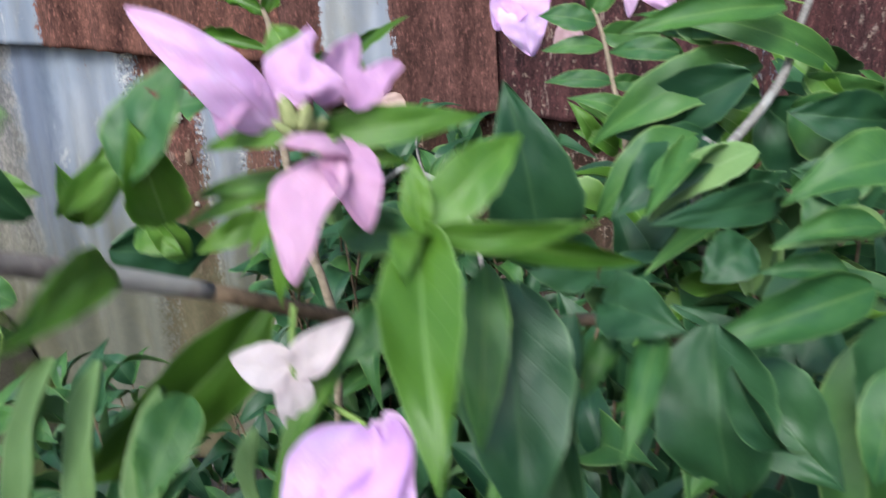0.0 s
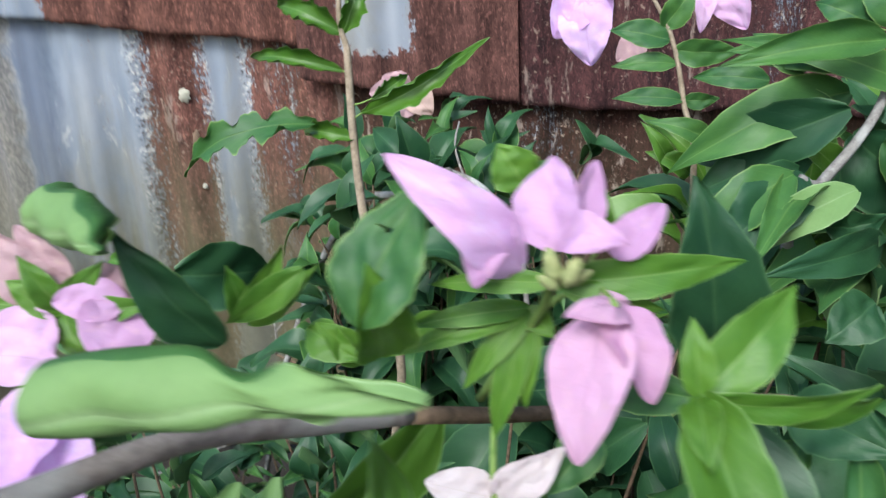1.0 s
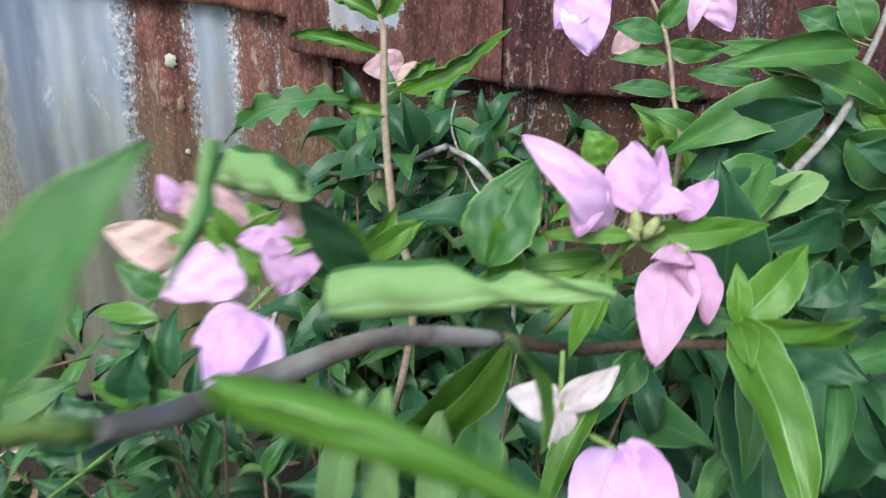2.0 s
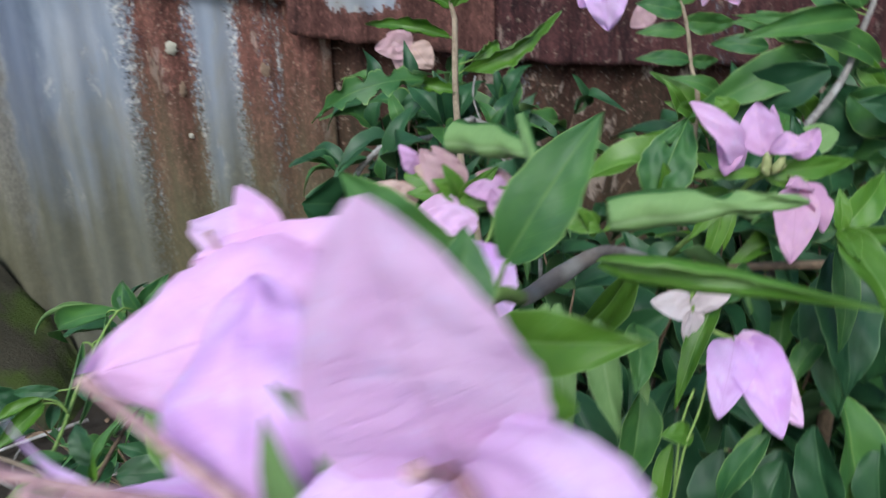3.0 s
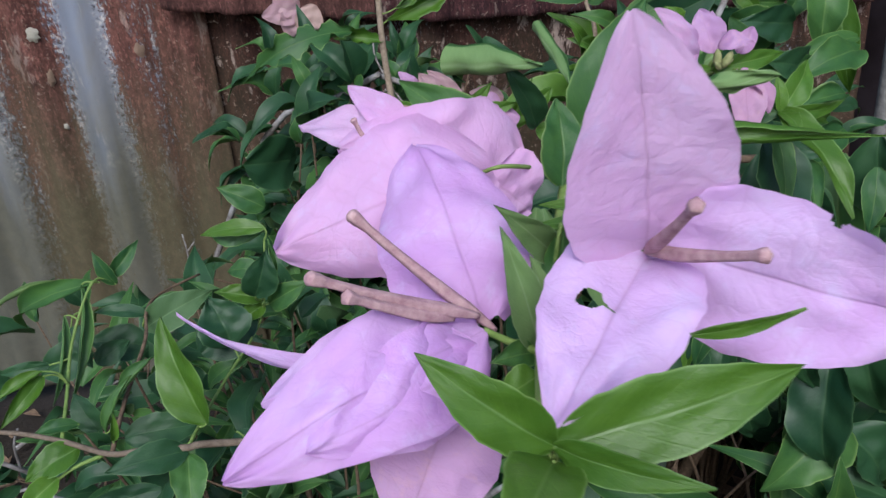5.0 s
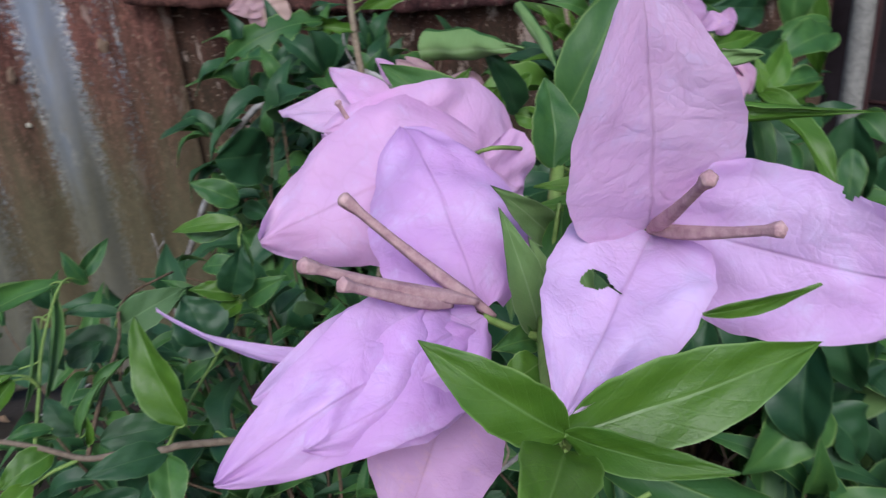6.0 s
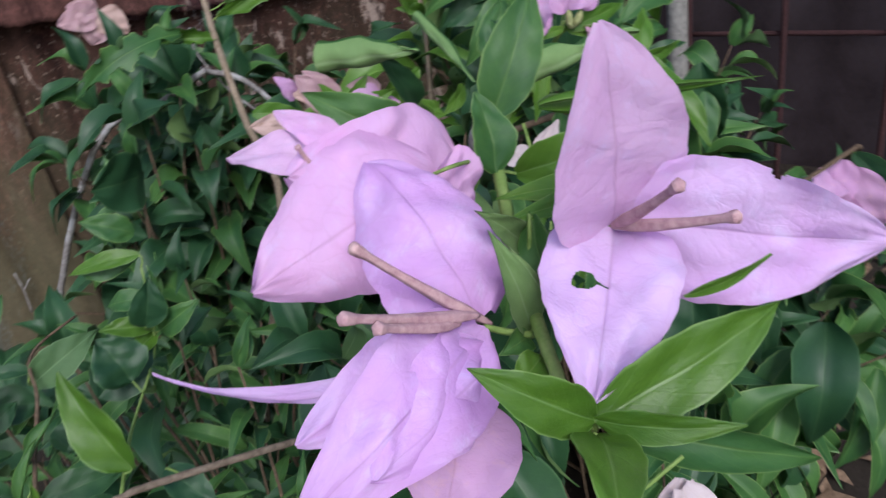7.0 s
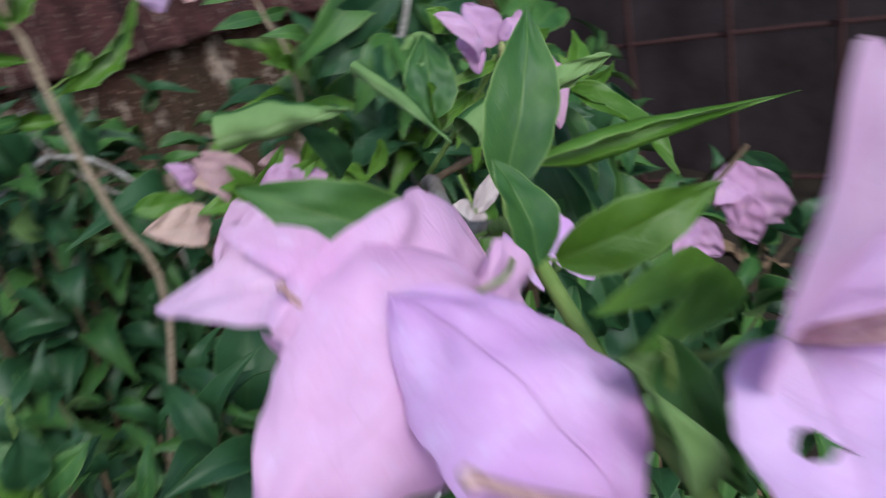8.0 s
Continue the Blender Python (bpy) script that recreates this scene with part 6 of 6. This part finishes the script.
# ---- leaf stalks ----
for plant, foot, end in BLADES:
    near_points = STEMS.get(plant.name)
    if not near_points:
        continue
    join = min(near_points, key=lambda p: (p - foot).length)
    gap = (join - foot).length
    if 0.0015 < gap < 0.016:
        back = foot - (end - foot).normalized() * 0.3 * gap
        link("petiole", tube([join, join.lerp(back, 0.6), foot], [0.0006, 0.0005, 0.00045], 5), GREEN, plant)

# ---- filler foliage ----
VARIANTS = {}


def variants(kind):
    """A few blades of one kind, shared by the many leaves of a bush."""
    if kind not in VARIANTS:
        out = []
        for k in range(8):
            rng = random.Random(100 + k)
            bm = blade(1.0, rng.uniform(0.2, 0.32) if kind == "narrow" else rng.uniform(0.34, 0.5), fold=rng.uniform(0.25, 0.85), curl=rng.choice([0, 0, 0.5, 1.0]), arch=rng.uniform(0.02, 0.2), hook=rng.uniform(0.0, 0.6), wave=rng.uniform(0.06, 0.16), twist=rng.uniform(-0.7, 0.7), nu=10, nv=6, seed=k, thick=0.006)
            me = bpy.data.meshes.new("leaf")
            bm.to_mesh(me)
            bm.free()
            for m in {"dark": (DARK, DULL), "green": (LEAF, UNDER), "young": (YOUNG, UNDER), "narrow": (LEAF, UNDER)}[kind]:
                me.materials.append(m)
            for p in me.polygons:
                p.use_smooth = True
            out.append(me)
        VARIANTS[kind] = out
    return VARIANTS[kind]


def in_hollow(p):
    """The dark hollow under the hanging leaves, where the soil shows between the shrubs."""
    d = p.y - 0.45
    return 0.02 < d < 0.6 and 0.122 + 0.36 * d < p.x < 0.205 + 0.57 * d and p.z < 0.45 - 0.75 * d


def twig_leaves(parent, points, count, size, kinds, rng, spread=1.0, hang=0.35):
    """Leaves along a twig, set round it, tips away and a little down."""
    pts = [Vector(p) for p in points]
    for i in range(count):
        t = (i + rng.random()) / count * (len(pts) - 1)
        k = min(int(t), len(pts) - 2)
        p = pts[k].lerp(pts[k + 1], t - k)
        d = (pts[k + 1] - pts[k]).normalized()
        out = Vector((rng.gauss(0, 1), rng.gauss(-0.25, 1), rng.gauss(0.1, 0.7)))
        out = (out - d * out.dot(d)).normalized()
        way = (out * spread + d * 0.6 + Vector((0, 0, -hang))).normalized()
        L = size * rng.uniform(0.6, 1.15)
        up = Vector((rng.gauss(0, 0.35), rng.gauss(-0.35, 0.35), 1))
        base = p + way * 0.008
        r, at = aim(base, base + way * L, up)
        mesh = rng.choice(variants(rng.choice(kinds)))
        if in_hollow(parent.location + base + way * 0.5 * L) or in_hollow(parent.location + base + way * L):
            continue
        ob = new("leaf", mesh)
        ob.parent = parent
        ob.matrix_basis = Matrix.Translation(at) @ r @ Matrix.Diagonal((L, L, L, 1))
    d = (pts[-1] - pts[-2]).normalized()
    for k in range(2):
        L = size * rng.uniform(0.6, 0.95)
        way = (d + Vector((rng.gauss(0, 0.5), rng.gauss(-0.2, 0.5), rng.gauss(-0.2, 0.3)))).normalized()
        r, at = aim(pts[-1], pts[-1] + way * L, (rng.gauss(0, 0.3), -0.5, 1))
        mesh = rng.choice(variants(rng.choice(kinds)))
        if in_hollow(parent.location + pts[-1] + way * 0.6 * L):
            continue
        ob = new("leaf", mesh)
        ob.parent = parent
        ob.matrix_basis = Matrix.Translation(at) @ r @ Matrix.Diagonal((L, L, L, 1))


def past_edge(p):
    """The shrubs end along this slope; beyond it hangs the netting."""
    return p.z > 0.4 - 0.35 * (p.y - 0.5) and p.x + 0.8 * (p.z - 0.45) - 0.95 * (p.y - 0.5) > 0.26


def bush(name, label, centre, radius, twigs, per, size, kinds, seed, root, bark_material=None, hang=0.35):
    """A shrub: twigs that leave its foot and fan through a rounded space, each with its leaves."""
    rng = random.Random(seed)
    b = thing(name, label, "shrub", at=root)
    c, r, o = Vector(centre), Vector(radius), Vector(root)
    for i in range(twigs):
        while True:
            q = Vector((rng.uniform(-1, 1), rng.uniform(-1, 1), rng.uniform(-1, 1)))
            if q.length < 1:
                break
        end = c + Vector((q.x * r.x, q.y * r.y, q.z * r.z))
        if past_edge(end) or in_hollow(end):
            continue
        end -= o
        start = end * rng.uniform(0.25, 0.5) + Vector((rng.gauss(0, 0.02), rng.gauss(0, 0.02), -0.03))
        mid = start.lerp(end, 0.5) + Vector((rng.gauss(0, 0.015), rng.gauss(0, 0.015), 0.02))
        stem(b, [(0, 0, 0), start, mid, end], 0.0028, 0.0008, bark_material or BROWN, "twig")
        twig_leaves(b, [start, mid, end], per, size, kinds, rng, hang=hang)
    return b


B = "bush"
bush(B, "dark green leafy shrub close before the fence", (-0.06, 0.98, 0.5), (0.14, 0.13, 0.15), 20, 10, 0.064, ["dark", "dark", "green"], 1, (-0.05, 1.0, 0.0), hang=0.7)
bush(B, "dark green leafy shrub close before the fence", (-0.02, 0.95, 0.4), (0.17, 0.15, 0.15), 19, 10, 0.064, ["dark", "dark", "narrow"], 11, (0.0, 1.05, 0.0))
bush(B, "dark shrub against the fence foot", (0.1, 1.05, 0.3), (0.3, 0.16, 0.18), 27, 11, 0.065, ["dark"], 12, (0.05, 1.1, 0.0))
bush(B, "broad-leaved green bush before the rusty fence", (0.38, 0.72, 0.53), (0.24, 0.18, 0.14), 27, 11, 0.09, ["dark", "green", "green"], 2, (0.35, 0.8, 0.0))
bush(B, "broad-leaved green bush before the rusty fence", (0.34, 0.68, 0.44), (0.24, 0.18, 0.16), 27, 11, 0.09, ["dark", "green"], 13, (0.3, 0.75, 0.0), hang=1.5)
bush(B, "arching green leaves before the rusty fence", (0.3, 0.7, 0.59), (0.17, 0.12, 0.075), 27, 11, 0.075, ["green", "green", "dark", "young"], 21, (0.33, 0.8, 0.0))
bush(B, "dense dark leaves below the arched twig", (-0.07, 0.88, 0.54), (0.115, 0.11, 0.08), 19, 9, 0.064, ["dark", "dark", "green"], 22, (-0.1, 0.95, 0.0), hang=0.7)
bush(B, "fresh narrow leaves low before the fence", (-0.12, 0.62, 0.4), (0.18, 0.14, 0.12), 17, 10, 0.055, ["narrow", "narrow", "dark"], 23, (-0.1, 0.7, 0.0))
bush(B, "dark leafy bush beside the fence end", (0.62, 0.95, 0.4), (0.24, 0.2, 0.2), 27, 11, 0.085, ["dark", "dark", "green"], 14, (0.6, 1.0, 0.0))
# mostly the dark kind in the low bushes, painting the shade between leaves
bush(B, "low tangle of green leaves, gap shade put into darker tones", (-0.33, 0.8, 0.25), (0.24, 0.24, 0.14), 17, 9, 0.06, ["narrow", "dark", "dark", "dark"], 3, (-0.3, 0.85, 0.0))
bush(B, "low tangle of green leaves, gap shade put into darker tones", (-0.16, 0.72, 0.34), (0.2, 0.2, 0.16), 17, 9, 0.07, ["narrow", "dark", "dark", "dark"], 15, (-0.15, 0.8, 0.0), hang=0.6)
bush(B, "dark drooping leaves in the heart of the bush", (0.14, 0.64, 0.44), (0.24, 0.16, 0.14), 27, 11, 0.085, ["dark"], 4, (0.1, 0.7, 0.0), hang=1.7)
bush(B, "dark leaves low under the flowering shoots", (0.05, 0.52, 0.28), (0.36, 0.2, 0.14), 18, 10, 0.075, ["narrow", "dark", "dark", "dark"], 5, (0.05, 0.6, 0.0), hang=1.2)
bush(B, "narrow hanging leaves beneath the branch", (0.3, 0.5, 0.36), (0.22, 0.12, 0.14), 27, 11, 0.095, ["narrow", "green", "narrow", "dark"], 16, (0.25, 0.6, 0.0), hang=1.8)

bush(B, "leafy dark shrub reaching up the rusty sheet", (-0.02, 0.95, 0.585), (0.125, 0.1, 0.055), 15, 9, 0.058, ["dark", "dark", "green"], 31, (-0.03, 1.0, 0.0), hang=0.7)
bush(B, "small dark leaves before the deep rusty sheet", (0.07, 0.98, 0.52), (0.16, 0.1, 0.09), 15, 10, 0.055, ["dark", "dark", "green"], 32, (0.08, 1.0, 0.0), hang=0.7)
bush(B, "pale edged lance leaves low before the algae", (-0.16, 0.55, 0.47), (0.1, 0.08, 0.06), 9, 8, 0.042, ["narrow", "narrow", "dark"], 33, (-0.12, 0.62, 0.0))

bush(B, "broad leaves low beside the netting", (0.52, 0.72, 0.27), (0.2, 0.18, 0.09), 22, 10, 0.09, ["dark", "green", "dark"], 41, (0.5, 0.75, 0.0), hang=0.9)

# litter on the soil
DRY = bark("dry_leaf", (0.09, 0.06, 0.04), (0.22, 0.15, 0.1), 120)
rng = random.Random(77)
bm = bmesh.new()
for k in range(500):
    x, y = rng.uniform(-1.0, 1.0), rng.uniform(0.25, 1.28)
    z, a, L = ground_height(x, y) + rng.uniform(0.004, 0.014), rng.uniform(0, 6.28), rng.uniform(0.02, 0.06)
    ca, sa = math.cos(a) * L, math.sin(a) * L
    t1, t2 = rng.uniform(-0.012, 0.012), rng.uniform(0, 0.012)
    v = [bm.verts.new(p) for p in ((x, y, z), (x + 0.5 * ca - 0.22 * sa, y + 0.5 * sa + 0.22 * ca, z + t2), (x + ca, y + sa, z + t1), (x + 0.5 * ca + 0.22 * sa, y + 0.5 * sa - 0.22 * ca, z + t2), (x + 0.5 * ca, y + 0.5 * sa, z + 0.003))]
    for i in range(4):
        bm.faces.new((v[i], v[(i + 1) % 4], v[4]))
tagged(link("leaf_litter", bm, DRY), "dry brown leaves scattered on the soil", "leaf litter", kind="stuff")
for k in range(26):
    x, y, a, L = rng.uniform(-0.8, 0.7), rng.uniform(0.3, 1.2), rng.uniform(0, 6.28), rng.uniform(0.12, 0.4)
    z = ground_height(x, y) + 0.008
    pts = [(x + L * t * math.cos(a) + rng.gauss(0, 0.01), y + L * t * math.sin(a) + rng.gauss(0, 0.01), z + rng.uniform(0, 0.02)) for t in (0, 0.33, 0.66, 1)]
    tw = link("fallen_twig", tube(pts, [0.004, 0.003, 0.0025, 0.0015], 6), GREY)
    tagged(tw, "pale dry twig lying on the soil", "twig", "fallen twigs")
